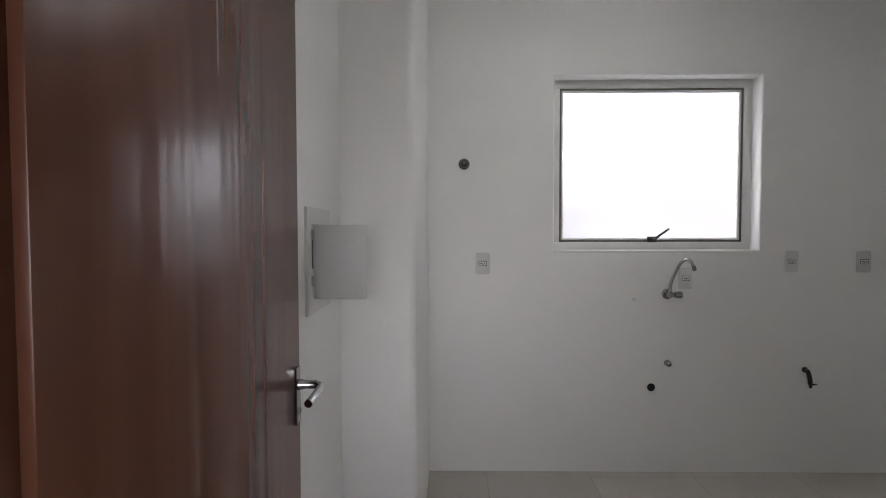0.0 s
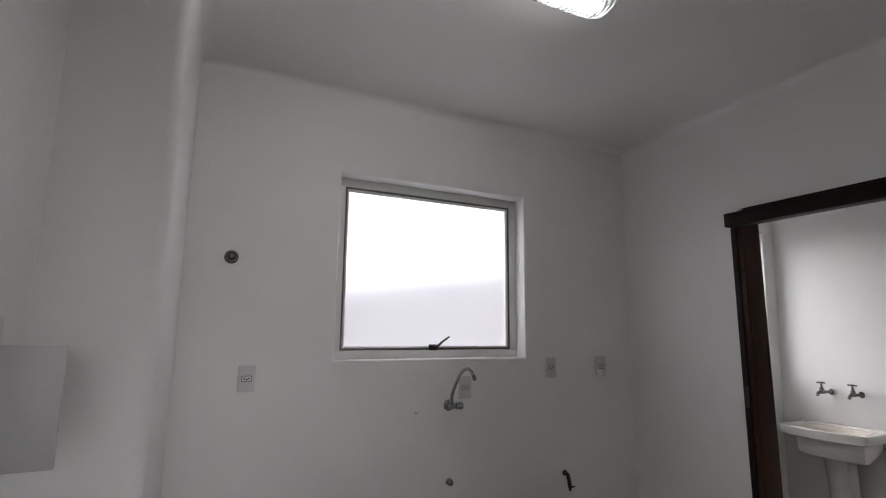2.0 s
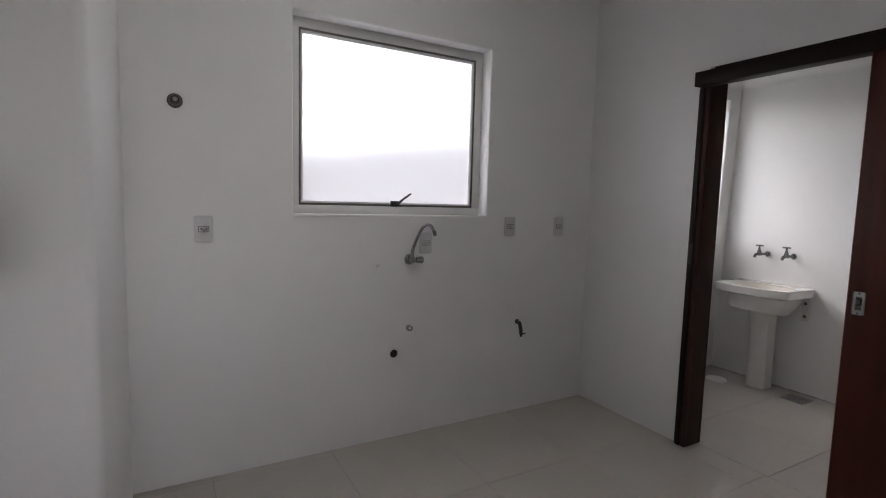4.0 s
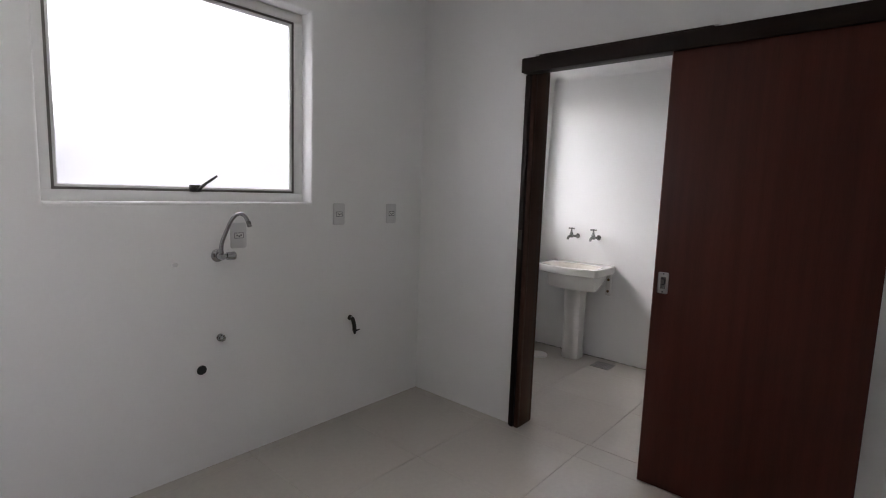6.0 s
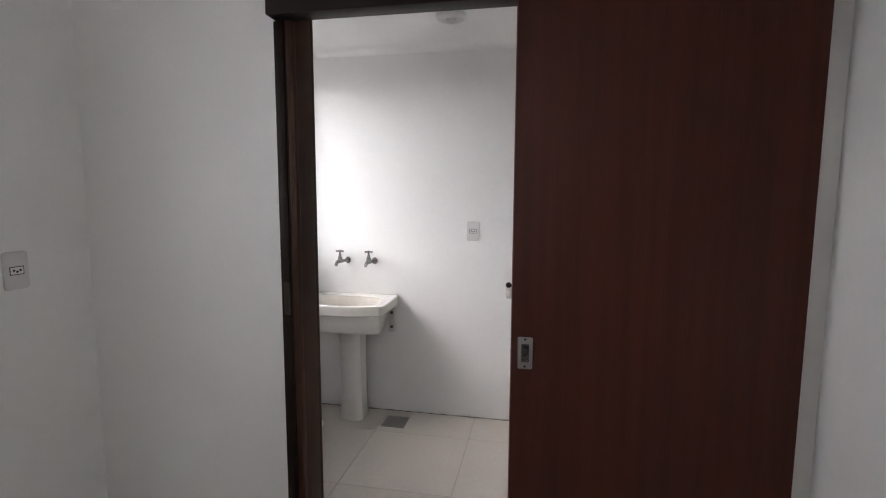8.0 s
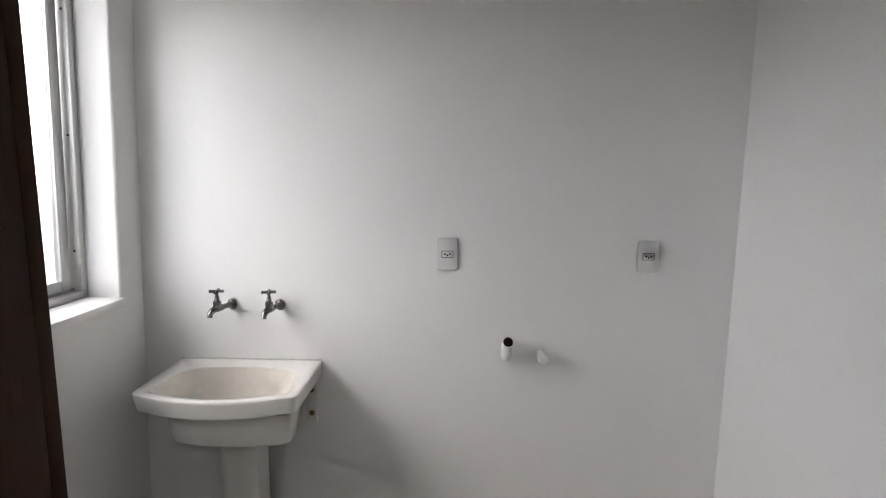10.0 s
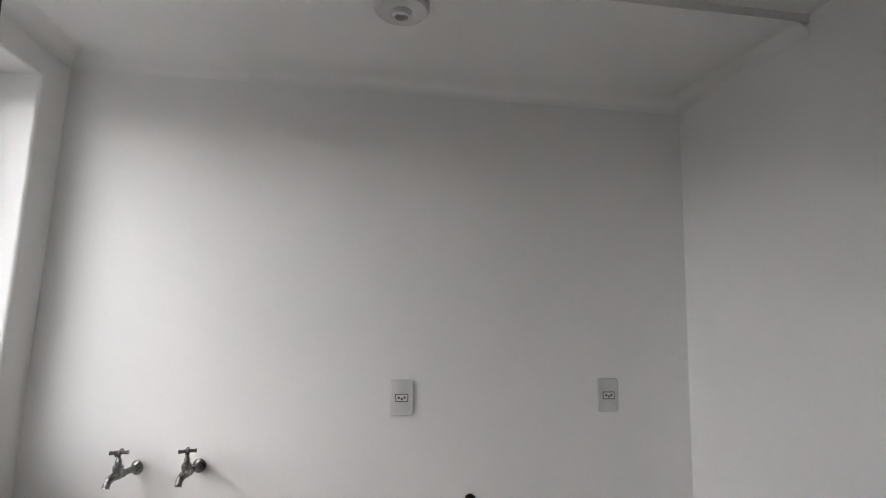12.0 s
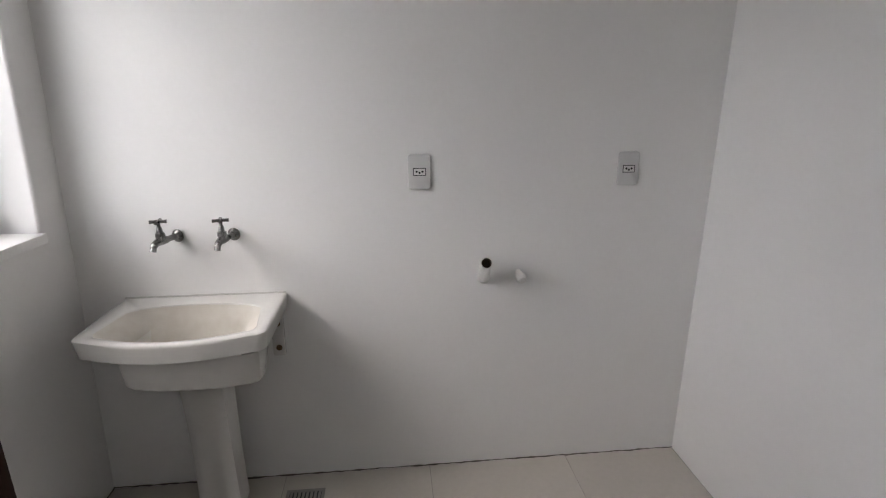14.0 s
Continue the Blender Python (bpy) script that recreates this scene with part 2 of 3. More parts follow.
# ---- the plan ----
EAST = 1.634            # laundry wall with the taps
SOUTH_K, SOUTH_L = -2.545, -2.424
WEST = -3.135
BOX_X, BOX_Y = -2.852, -1.12     # boxed-out corner beside the entrance
TOP_K, TOP_L = 2.85, 2.475
PART = 0.112            # thickness of the partition
KW = (-2.105, -0.894, 1.333, 2.365)     # kitchen window opening
LW = (0.50, 1.495, 1.118, 2.34)      # laundry window opening
DY0, DY1, DH = -0.866, -1.80, 2.21   # doorway in the partition
EX0, EX1, EH = -3.112, -2.2, 2.13   # entrance doorway

LEAN = 0.034            # the outer wall leans in by this much for each metre of height in the laundry


def lean(me):
    """Leans the laundry's part of the outer wall, or what sits in it."""
    for v in me.vertices:
        if v.co.x > 0.056:
            v.co.y -= LEAN * v.co.z


# north wall with both windows
bm = slab([-3.6, KW[0], KW[1], 0.03, 0.08, LW[0], LW[1], 2.0], [-0.1, LW[2], KW[2], LW[3], KW[3], 3.0],
          lambda i, j: not ((i == 1 and j in (2, 3)) or (i == 5 and j in (1, 2))), 0.0, 0.24, lambda u, v, w: (u, w, v))
soften(bm, lambda c: c.y < 0.01 and -2.2 < c.x < 1.6 and 1.0 < c.z < 2.4, 0.012, 4)
lean(structure("wall_north", bm, PAINT, "white painted plaster outer wall with two windows", "wall", 40).data)

# partition with the sliding door's opening
bm = slab([SOUTH_K - 0.3, DY1, DY0, 0.0], [-0.1, DH, 3.0], lambda i, j: not (i == 1 and j == 0), 0.0, PART, lambda u, v, w: (w, u, v))
structure("wall_east", bm, PAINT, "white painted partition between kitchen and laundry", "wall")

# laundry walls
structure("wall_laundry_east", boxes(((EAST, SOUTH_L - 0.3, -0.1), (EAST + 0.2, 0.0, 3.0))), PAINT, "white painted laundry wall with taps and sockets", "wall")
structure("wall_laundry_south", boxes(((PART, SOUTH_L - 0.2, -0.1), (EAST, SOUTH_L, 3.0))), PAINT, "plain white painted laundry end wall", "wall")

# kitchen south wall with the entrance
bm = slab([WEST - 0.4, EX0, EX1, 0.0], [-0.1, EH, 3.0], lambda i, j: not (i == 1 and j == 0), SOUTH_K - 0.14, SOUTH_K, lambda u, v, w: (u, w, v))
structure("wall_south", bm, PAINT, "white painted kitchen wall with the entrance", "wall")
structure("wall_west", boxes(((WEST - 0.2, SOUTH_K, -0.1), (WEST, BOX_Y - 0.0, 3.0))), PAINT, "white painted wall behind the entrance door", "wall")
bm = boxes(((WEST - 0.2, BOX_Y, -0.1), (BOX_X, 0.0, 3.0)))
soften(bm, lambda c: abs(c.x - BOX_X) < 0.01 and abs(c.y - BOX_Y) < 0.01, 0.032, 6)
structure("wall_pillar", bm, PAINT, "white painted boxed-out corner with a rounded edge", "wall", 40)

# hall behind the entrance
hall = boxes(((-4.6, -4.7, -0.1), (-4.5, SOUTH_K - 0.14, 2.9)), ((-1.0, -4.7, -0.1), (-0.9, SOUTH_K - 0.14, 2.9)), ((-4.6, SOUTH_K - 0.14, -0.1), (WEST - 0.4, SOUTH_K, 2.9)))
structure("wall_hall", hall, PAINT, "plain painted hall walls behind the entrance", "wall")
# unseen opening, added so that daylight reaches the kitchen from behind
bm = slab([-4.6, -3.3, -2.2, -0.9], [-0.1, 1.0, 2.1, 2.9], lambda i, j: not (i == 1 and j == 1), -4.85, -4.7, lambda u, v, w: (u, w, v))
structure("wall_hall_south", bm, PAINT, "plain painted hall wall with an unseen opening added for daylight", "wall")

# ceilings
structure("ceiling", boxes(((-4.6, -4.8, TOP_K), (PART, 0.24, TOP_K + 0.15))), CEIL, "white painted kitchen ceiling", "ceiling")
STEP_X, STEP = 1.0, 0.026     # the laundry ceiling is a little lower beyond this line
bm = boxes(((PART, SOUTH_L, TOP_L + STEP), (STEP_X, 0.0, TOP_L + 0.14)), ((STEP_X, SOUTH_L, TOP_L), (EAST, 0.0, TOP_L + 0.14)))
structure("ceiling_laundry", bm, CEIL, "white plaster laundry ceiling with a shallow step, lower than the kitchen's", "ceiling")



def cove(points, size, top, label, wide=1.0):
    """A hollow moulding along a line of wall under the ceiling; points run with the room on the left."""
    bm = bmesh.new()
    prof = [(0.0, size), (0.05 * size, 0.72 * size), (0.15 * size, 0.45 * size), (0.29 * size, 0.29 * size), (0.45 * size, 0.15 * size), (0.72 * size, 0.05 * size), (size, 0.0)]
    for (x0, y0), (x1, y1) in zip(points, points[1:]):
        d = Vector((x1 - x0, y1 - y0, 0)).normalized()
        nrm = Vector((-d.y, d.x, 0))
        rows = []
        for p in ((x0, y0), (x1, y1)):
            rows.append([bm.verts.new(Vector((*p, top - b)) + nrm * a * wide) for a, b in prof])
        for k in range(len(prof) - 1):
            bm.faces.new((rows[0][k], rows[1][k], rows[1][k + 1], rows[0][k + 1]))
    finish(bm, True)
    return structure("trim", bm, CEIL, label, "moulding", 50)


cove([(-0.0, SOUTH_K), (0.0, 0.0), (BOX_X, 0.0), (BOX_X, BOX_Y), (WEST, BOX_Y), (WEST, SOUTH_K), (0, SOUTH_K)], 0.042, TOP_K, "thin white plaster cove under the kitchen ceiling")
cove([(STEP_X, SOUTH_L), (EAST, SOUTH_L), (EAST, -LEAN * TOP_L), (STEP_X, -LEAN * TOP_L)], 0.045, TOP_L, "thin white plaster cove under the laundry ceiling", 1.6)

# floor bed under the tiles
floor = structure("floor", boxes(((-4.6, -4.8, -0.12), (EAST + 0.1, 0.1, -0.003))), GROUT, "large beige polished porcelain floor tiles with thin grey joints", "floor")

# outside
# unseen ground, made pale so that it bounces daylight up to the ceilings
structure("ground", boxes(((-400, -400, -6.6), (400, 800, -6.4))), GROUND, "unseen ground outside, kept pale to bounce daylight up", "ground")
far = thing("apartment_building", (0, 9.0, -6.4), "grey rendered neighbouring building seen blurred through frosted glass", "building")
fb = boxes(((-9, 8.0, -6.4), (6.5, 16.0, 2.6)))
for v in fb.verts:
    if v.co.z > 0:
        v.co.z += v.co.x * 0.15
part("wall", fb, CONCRETE, far)


# ---- kitchen window ----
def kitchen_window():
    x0, x1, z0, z1 = KW
    y = 0.095
    w = tagged(new("window_1"), "top-hung frosted window in a light aluminium frame, shut", "window", kind="structure")
    s = 0.05
    for n, a, b in (("frame_rail", (x0, y, z0), (x1, y + 0.05, z0 + s)), ("frame_rail", (x0, y, z1 - s), (x1, y + 0.05, z1)),
                    ("frame_stile", (x0, y, z0 + s), (x0 + s, y + 0.05, z1 - s)), ("frame_stile", (x1 - s, y, z0 + s), (x1, y + 0.05, z1 - s))):
        part(n, boxes((a, b), bevel=0.003), FRAMEPAINT, w)
    # sash with its dark seal
    a0, a1, b0, b1 = x0 + s, x1 - s, z0 + s, z1 - s
    g = 0.011
    part("seal", boxes(((a0, y + 0.006, b0), (a1, y + 0.04, b0 + g)), ((a0, y + 0.006, b1 - g), (a1, y + 0.04, b1)),
                       ((a0, y + 0.006, b0 + g), (a0 + g, y + 0.04, b1 - g)), ((a1 - g, y + 0.006, b0 + g), (a1, y + 0.04, b1 - g))), SASHEDGE, w, "dark weathered sash edge")
    a0, a1, b0, b1 = a0 + g, a1 - g, b0 + g, b1 - g
    t = 0.012
    sash = part("sash", boxes(((a0, y + 0.008, b0), (a1, y + 0.036, b0 + t)), ((a0, y + 0.008, b1 - t), (a1, y + 0.036, b1)),
                              ((a0, y + 0.008, b0 + t), (a0 + t, y + 0.036, b1 - t)), ((a1 - t, y + 0.008, b0 + t), (a1, y + 0.036, b1 - t)), bevel=0.002), FRAMEPAINT, w)
    pane = part("pane", boxes(((a0 + t, y + 0.02, b0 + t), (a1 - t, y + 0.024, b1 - t))), FROST, w, "frosted glass pane")
    hx = -1.49
    h = boxes(((hx - 0.028, y - 0.012, b0 - 0.012), (hx + 0.022, y + 0.008, b0 + 0.022)), bevel=0.004)
    part("latch", h, BLACK, w, "black window latch")
    lever = bmesh.new()
    lathe(lever, [(0, 0), (0, 0.013), (0.012, 0.012), (0.014, 0)], (hx + 0.004, y - 0.008, b0 + 0.0), (0, -1, 0), 16)
    tube(lever, [(hx + 0.0, y - 0.02, b0 - 0.006), (hx + 0.035, y - 0.028, b0 + 0.028), (hx + 0.09, y - 0.034, b0 + 0.068)], [0.008, 0.007, 0.0055], 10)
    part("handle", lever, BLACK, w, "black lever handle")
    # sill of white stone-like render
    part("window_sill", boxes(((x0, -0.002, z0 - 0.012), (x1, y, z0 + 0.003)), bevel=0.004), PAINT, w)


kitchen_window()


# ---- laundry window ----
def laundry_window():
    x0, x1, z0, z1 = LW
    y = 0.125
    w = tagged(new("window_2"), "sliding aluminium window with two clear panes, shut", "window", kind="structure")
    s = 0.03
    for n, a, b in (("frame_rail", (x0, y, z0), (x1, y + 0.09, z0 + s)), ("frame_rail", (x0, y, z1 - s), (x1, y + 0.09, z1)),
                    ("frame_stile", (x0, y, z0 + s), (x0 + s, y + 0.09, z1 - s)), ("frame_stile", (x1 - s, y, z0 + s), (x1, y + 0.09, z1 - s))):
        part(n, boxes((a, b), bevel=0.003), ALU, w)
    part("track", boxes(((x0 + s, y + 0.028, z0 + s), (x1 - s, y + 0.034, z0 + s + 0.012)), ((x0 + s, y + 0.06, z0 + s), (x1 - s, y + 0.066, z0 + s + 0.012))), STEEL, w, "worn lower sliding track")
    mid = (x0 + x1) / 2
    for a, b, yy in ((x0 + s + 0.004, mid + 0.025, y + 0.062), (mid - 0.025, x1 - s - 0.012, y + 0.03)):
        sash = part("sash", boxes(((a, yy, z0 + s + 0.004), (a + 0.045, yy + 0.024, z1 - s)), ((b - 0.045, yy, z0 + s + 0.004), (b, yy + 0.024, z1 - s)),
                                  ((a + 0.045, yy, z0 + s + 0.004), (b - 0.045, yy + 0.024, z0 + s + 0.05)), ((a + 0.045, yy, z1 - s - 0.045), (b - 0.045, yy + 0.024, z1 - s)), bevel=0.003), ALU, w)
        pane = part("pane", boxes(((a + 0.045, yy + 0.01, z0 + s + 0.05), (b - 0.045, yy + 0.014, z1 - s - 0.045))), GLASS, sash, "clear glass pane")
        pane.visible_shadow = False
    screws = bmesh.new()
    for z in (1.3, 1.72, 2.15):
        lathe(screws, [(0, 0.005), (0.002, 0.004), (0.002, 0)], (x1 - s - 0.001, y + 0.02, z), (-1, 0, 0), 10)
    part("screw", screws, BLACK, w)
    sill = boxes(((x0 - 0.02, -0.028, z0 - 0.03), (x1 - 0.012, y, z0 + 0.004)), bevel=0.005)
    part("window_sill", sill, PAINT, w, "white painted sill slab")
    for ob in w.children_recursive:
        lean(ob.data)


laundry_window()


# ---- sliding door set ----
def door_frame():
    d = tagged(new("door_1"), "dark stained wooden frame of the laundry doorway", "door frame", kind="structure")
    y = DY0
    # kitchen-side casing with a grooved face, then the jamb lining
    part("casing", boxes(((-0.022, y + 0.001, 0.0), (-0.0, y + 0.046, 2.10)), bevel=0.004), DARKWOOD, d)
    part("casing_bead", boxes(((-0.030, y + 0.006, 0.0), (-0.0215, y + 0.034, 2.10)), bevel=0.003), DARKWOOD, d)
    part("jamb", boxes(((-0.024, y - 0.024, 0.0), (-0.0005, y + 0.001, 2.099)), ((-0.0005, y - 0.024, 0.0), (PART + 0.002, y, 2.185)), bevel=0.002), JAMBWOOD, d, "brown wooden jamb lining")
    part("casing", boxes(((PART + 0.002, y - 0.024, 0.0), (PART + 0.022, y + 0.046, 2.235)), bevel=0.003), JAMBWOOD, d)
    y2 = DY1
    part("jamb", boxes(((0.0, y2, 0.0), (PART, y2 + 0.022, 2.185)), bevel=0.002), LEAFWOOD, d)
    part("casing", boxes(((PART, y2 - 0.046, 0.0), (PART + 0.018, y2 + 0.024, 2.235)), bevel=0.003), DARKWOOD, d)
    part("lintel", boxes(((0.0, y2 + 0.022, 2.185), (PART, y - 0.022, DH)), bevel=0.002), RAILWOOD, d)
    part("casing", boxes(((PART, y2 + 0.024, 2.19), (PART + 0.018, y - 0.024, 2.235)), bevel=0.003), RAILWOOD, d)
    strike = part("strike_plate", boxes(((-0.0325, y + 0.008, 1.10), (-0.030, y + 0.031, 1.215)), bevel=0.001), BRONZE, d, "dull bronze strike plate")
    # slot is a thin black strip coloured for the shade inside it
    part("slot", boxes(((-0.0335, y + 0.015, 1.125), (-0.0325, y + 0.025, 1.155))), BLACK, strike)
    return d


def sliding_door():
    d = thing("sliding_door", (-0.05, -2.04, 0.0), "red brown veneered sliding door, half open, hanging from a dark wooden rail box", "door")
    part("leaf", boxes(((-0.068, -2.464, 0.008), (-0.034, -1.636, 2.125)), bevel=0.0025), LEAFWOOD, d)
    part("edge_strip", boxes(((-0.067, -1.636, 0.009), (-0.035, -1.6335, 2.124)), bevel=0.0008), EDGEWOOD, d, "paler wooden edge strip")
    rail = part("rail_box", boxes(((-0.082, -2.543, 2.10), (-0.002, -0.827, 2.178)), bevel=0.004), RAILWOOD, d, "dark wooden box that hides the rail")
    lk = bmesh.new()
    box(lk, (-0.0715, -1.703, 0.978), (-0.068, -1.656, 1.080), 0.006, 3)
    lock = part("lock_plate", lk, STEEL, d, "steel flush lock plate", 40)
    cup = bmesh.new()
    box(cup, (-0.0725, -1.692, 1.0), (-0.0712, -1.668, 1.058), 0.0006, 1)
    part("finger_pull", cup, DULLCHROME, lock)
    k = bmesh.new()
    tube(k, curve_points([(-0.073, -1.672, 1.050), (-0.077, -1.686, 1.044), (-0.078, -1.688, 1.030), (-0.077, -1.680, 1.022), (-0.073, -1.672, 1.018)]), 0.0025, 8)
    part("pull_ring", k, BLACK, lock)
    for y in (-1.679,):
        b2 = bmesh.new()
        for z in (0.985, 1.073):
            lathe(b2, [(0, 0.004), (0.0015, 0.003), (0.0015, 0)], (-0.0715, y, z), (-1, 0, 0), 10)
        part("screw", b2, BLACK, lock)


door_frame()
sliding_door()


# ---- entrance door ----
def entrance():
    f = tagged(new("door_2"), "brown varnished frame of the entrance door", "door frame", kind="structure")
    part("jamb", boxes(((EX0, SOUTH_K - 0.15, 0.0), (EX0 + 0.028, SOUTH_K + 0.008, EH)), bevel=0.003), DOORWOOD, f)
    part("jamb", boxes(((EX1 - 0.028, SOUTH_K - 0.15, 0.0), (EX1, SOUTH_K + 0.008, EH)), bevel=0.003), DOORWOOD, f)
    part("lintel", boxes(((EX0 + 0.028, SOUTH_K - 0.15, EH - 0.028), (EX1 - 0.028, SOUTH_K + 0.008, EH)), bevel=0.003), DOORWOOD, f)
    d = thing("door", (-3.085, -2.2, 0.0), "brown varnished flush wooden door, standing wide open against the wall", "door")
    part("leaf", boxes(((-3.105, -2.575, 0.008), (-3.07, -1.848, 2.095)), bevel=0.002), DOORWOOD, d)
    hy = -1.872
    plate = bmesh.new()
    box(plate, (-3.07, hy - 0.014, 1.015), (-3.0655, hy + 0.014, 1.145), 0.004, 3)
    part("handle_plate", plate, CHROME, d, "narrow chrome handle plate")
    h = bmesh.new()
    lathe(h, [(0, 0.013), (0.010, 0.012), (0.014, 0.010), (0.04, 0.010)], (-3.0655, hy, 1.105), (1, 0, 0), 14)
    tube(h, curve_points([(-3.05, hy, 1.105), (-3.03, hy, 1.105), (-3.014, hy - 0.010, 1.105), (-3.010, hy - 0.045, 1.104), (-3.012, hy - 0.112, 1.100)]), [0.009] * 8 + [0.0085] * 17, 12)
    part("lever_handle", h, CHROME, d, "chrome lever handle")
    k = bmesh.new()
    lathe(k, [(0, 0.009), (0.003, 0.009), (0.004, 0.007), (0.004, 0)], (-3.0655, hy, 1.045), (1, 0, 0), 14)
    part("lock_cylinder", k, STEEL, d)
    # keyhole is a black sliver on the surface, standing for its dark inside
    part("keyhole", boxes(((-3.0618, hy - 0.001, 1.040), (-3.0612, hy + 0.001, 1.050))), BLACK, d)
    part("latch_plate", boxes(((-3.098, -1.8485, 1.0), (-3.077, -1.8465, 1.16)), bevel=0.0008), STEEL, d)
    for z in (0.25, 1.05, 1.85):
        hb = bmesh.new()
        lathe(hb, [(0, 0), (0, 0.007), (0.09, 0.007), (0.09, 0)], (-3.064, -2.580, z), (0, 0, 1), 12)
        part("hinge", hb, BRASS, d, "brass hinge")


entrance()


# ---- breaker panel ----
def breaker_panel():
    p = thing("breaker_panel", (WEST, -1.475, 1.39), "flush white breaker box with its small cover hanging open", "electric panel")
    a0, a1, b0, b1 = -1.578, -1.310, 1.208, 1.520
    bm = slab([a0, -1.535, -1.375, a1], [b0, 1.262, 1.472, b1], lambda i, j: not (i == 1 and j == 1), WEST, WEST + 0.009, lambda u, v, w: (w, u, v))
    part("face_plate", bm, PLATEPAINT, p)
    part("breaker_strip", boxes(((WEST + 0.0005, -1.535, 1.262), (WEST + 0.0035, -1.375, 1.472))), PANELSHADE, p, "inner tray behind the cover")
    for k in range(3):
        part("breaker", boxes(((WEST + 0.0035, -1.52 + k * 0.045, 1.34), (WEST + 0.0075, -1.482 + k * 0.045, 1.43)), bevel=0.001), BLACK, p, "black circuit breaker")
    # cover is coloured greyer than the plate to stand for its shaded side
    cover = part("cover", boxes(((WEST + 0.012, -1.532, 1.252), (-2.969, -1.522, 1.469)), bevel=0.003), PANELSHADE, p, "small hinged cover standing open")
    for z in (1.29, 1.425):
        hb = bmesh.new()
        lathe(hb, [(0, 0), (0, 0.005), (0.03, 0.005), (0.03, 0)], (WEST + 0.011, -1.537, z), (0, 0, 1), 10)
        part("hinge", hb, STEEL, cover)


breaker_panel()


# ---- sockets ----
def socket(at, facing, label, group):
    """facing: 0 looks towards -y, 90 towards -x."""
    s = thing("socket", (0, 0, 0), label, "socket", group)
    pl = bmesh.new()
    rings = []
    for inset, y in ((0.0, 0.0), (0.0, -0.005), (0.0015, -0.0075), (0.004, -0.0085)):
        ring = []
        for cx, cz, a0 in ((1, 1, 0), (-1, 1, 90), (-1, -1, 180), (1, -1, 270)):
            for k in range(5):
                a = radians(a0 + k * 22.5)
                rr = 0.011 - inset * 0.7
                ring.append(pl.verts.new((cx * (0.0415 - inset - rr) + rr * math.cos(a), y, cz * (0.064 - inset - rr) + rr * math.sin(a))))
        rings.append(ring)
    for p, q in zip(rings, rings[1:]):
        for k in range(len(p)):
            pl.faces.new((p[k], p[(k + 1) % len(p)], q[(k + 1) % len(p)], q[k]))
    pl.faces.new(rings[-1])
    finish(pl)
    part("plate", pl, PLASTIC, s)
    part("surround", boxes(((-0.0238, -0.0092, -0.0143), (0.0238, -0.0080, 0.0143))), GASKET, s)
    mod = part("module", boxes(((-0.021, -0.0102, -0.0115), (0.021, -0.0085, 0.0115)), bevel=0.0008), MODULE, s, "three-pin socket insert")
    # pin holes are flat discs, their inner shade put into the black
    for x, z in ((-0.0105, 0.001), (0.0, -0.0035), (0.0105, 0.001)):
        h = bmesh.new()
        lathe(h, [(0, 0.0042), (0.0006, 0.0042), (0.0006, 0)], (x, -0.0101, z), (0, -1, 0), 10)
        part("pin_hole", h, BLACK, mod)
    s.matrix_world = pose(*at, 0, 0, facing)
    return s


bpy.context.view_layer.update()
K = "kitchen wall sockets"
first = socket((-2.53, 0.0, 1.258), 0, "white plastic three-pin socket plate on the kitchen wall", K)
for x, z in ((-0.706, 1.269), (-0.284, 1.267)):
    copy_thing(first, pose(x, 0.0, z))
tagged(copy_thing(first, pose(-1.326, 0.0, 1.170)), "white plastic three-pin socket plate behind the kitchen faucet")
for y in (-1.279, -2.077):
    tagged(copy_thing(first, pose(EAST, y, 1.281, 0, 0, -90)), "white plastic three-pin socket plate on the laundry wall", group="laundry wall sockets")


# ---- kitchen plumbing ----
def kitchen_faucet():
    f = thing("faucet", (-1.433, 0, 1.076), "chrome wall-mounted kitchen faucet with a swan-neck spout", "faucet")
    b = bmesh.new()
    lathe(b, [(0, 0.032), (0.006, 0.032), (0.012, 0.026), (0.016, 0.017), (0.06, 0.016), (0.066, 0.013), (0.066, 0)], (-1.433, 0, 1.076), (0, -1, 0), 24)
    part("wall_flange", b, CHROME, f)
    k = bmesh.new()
    lathe(k, [(0, 0.014), (0.02, 0.014), (0.024, 0.019), (0.06, 0.021), (0.066, 0.016), (0.068, 0)], (-1.433, -0.046, 1.076), (1, -0.1, 0.0), 20)
    part("handle", k, CHROME, f, "chrome turning knob")
    s = bmesh.new()
    pts = curve_points([(-1.437, -0.05, 1.088), (-1.436, -0.055, 1.14), (-1.418, -0.075, 1.21), (-1.398, -0.095, 1.265), (-1.380, -0.125, 1.287), (-1.366, -0.150, 1.275), (-1.357, -0.165, 1.243)])
    tube(s, pts, [0.011 - 0.002 * min(k / 12, 1) for k in range(len(pts))], 14)
    part("spout", s, CHROME, f, "curved chrome spout")
    a = bmesh.new()
    lathe(a, [(-0.012, 0.0105), (0.014, 0.0105), (0.016, 0.008), (0.016, 0)], (-1.356, -0.166, 1.241), (0.12, -0.35, -1), 14)
    part("aerator", a, DULLCHROME, f)


kitchen_faucet()


def wall_fitting(name, at, prof, material, label, category, n=24):
    t = thing(name, at, label, category)
    bm = bmesh.new()
    lathe(bm, prof, at, (0, -1, 0), n)
    part("body", bm, material, t)
    return t


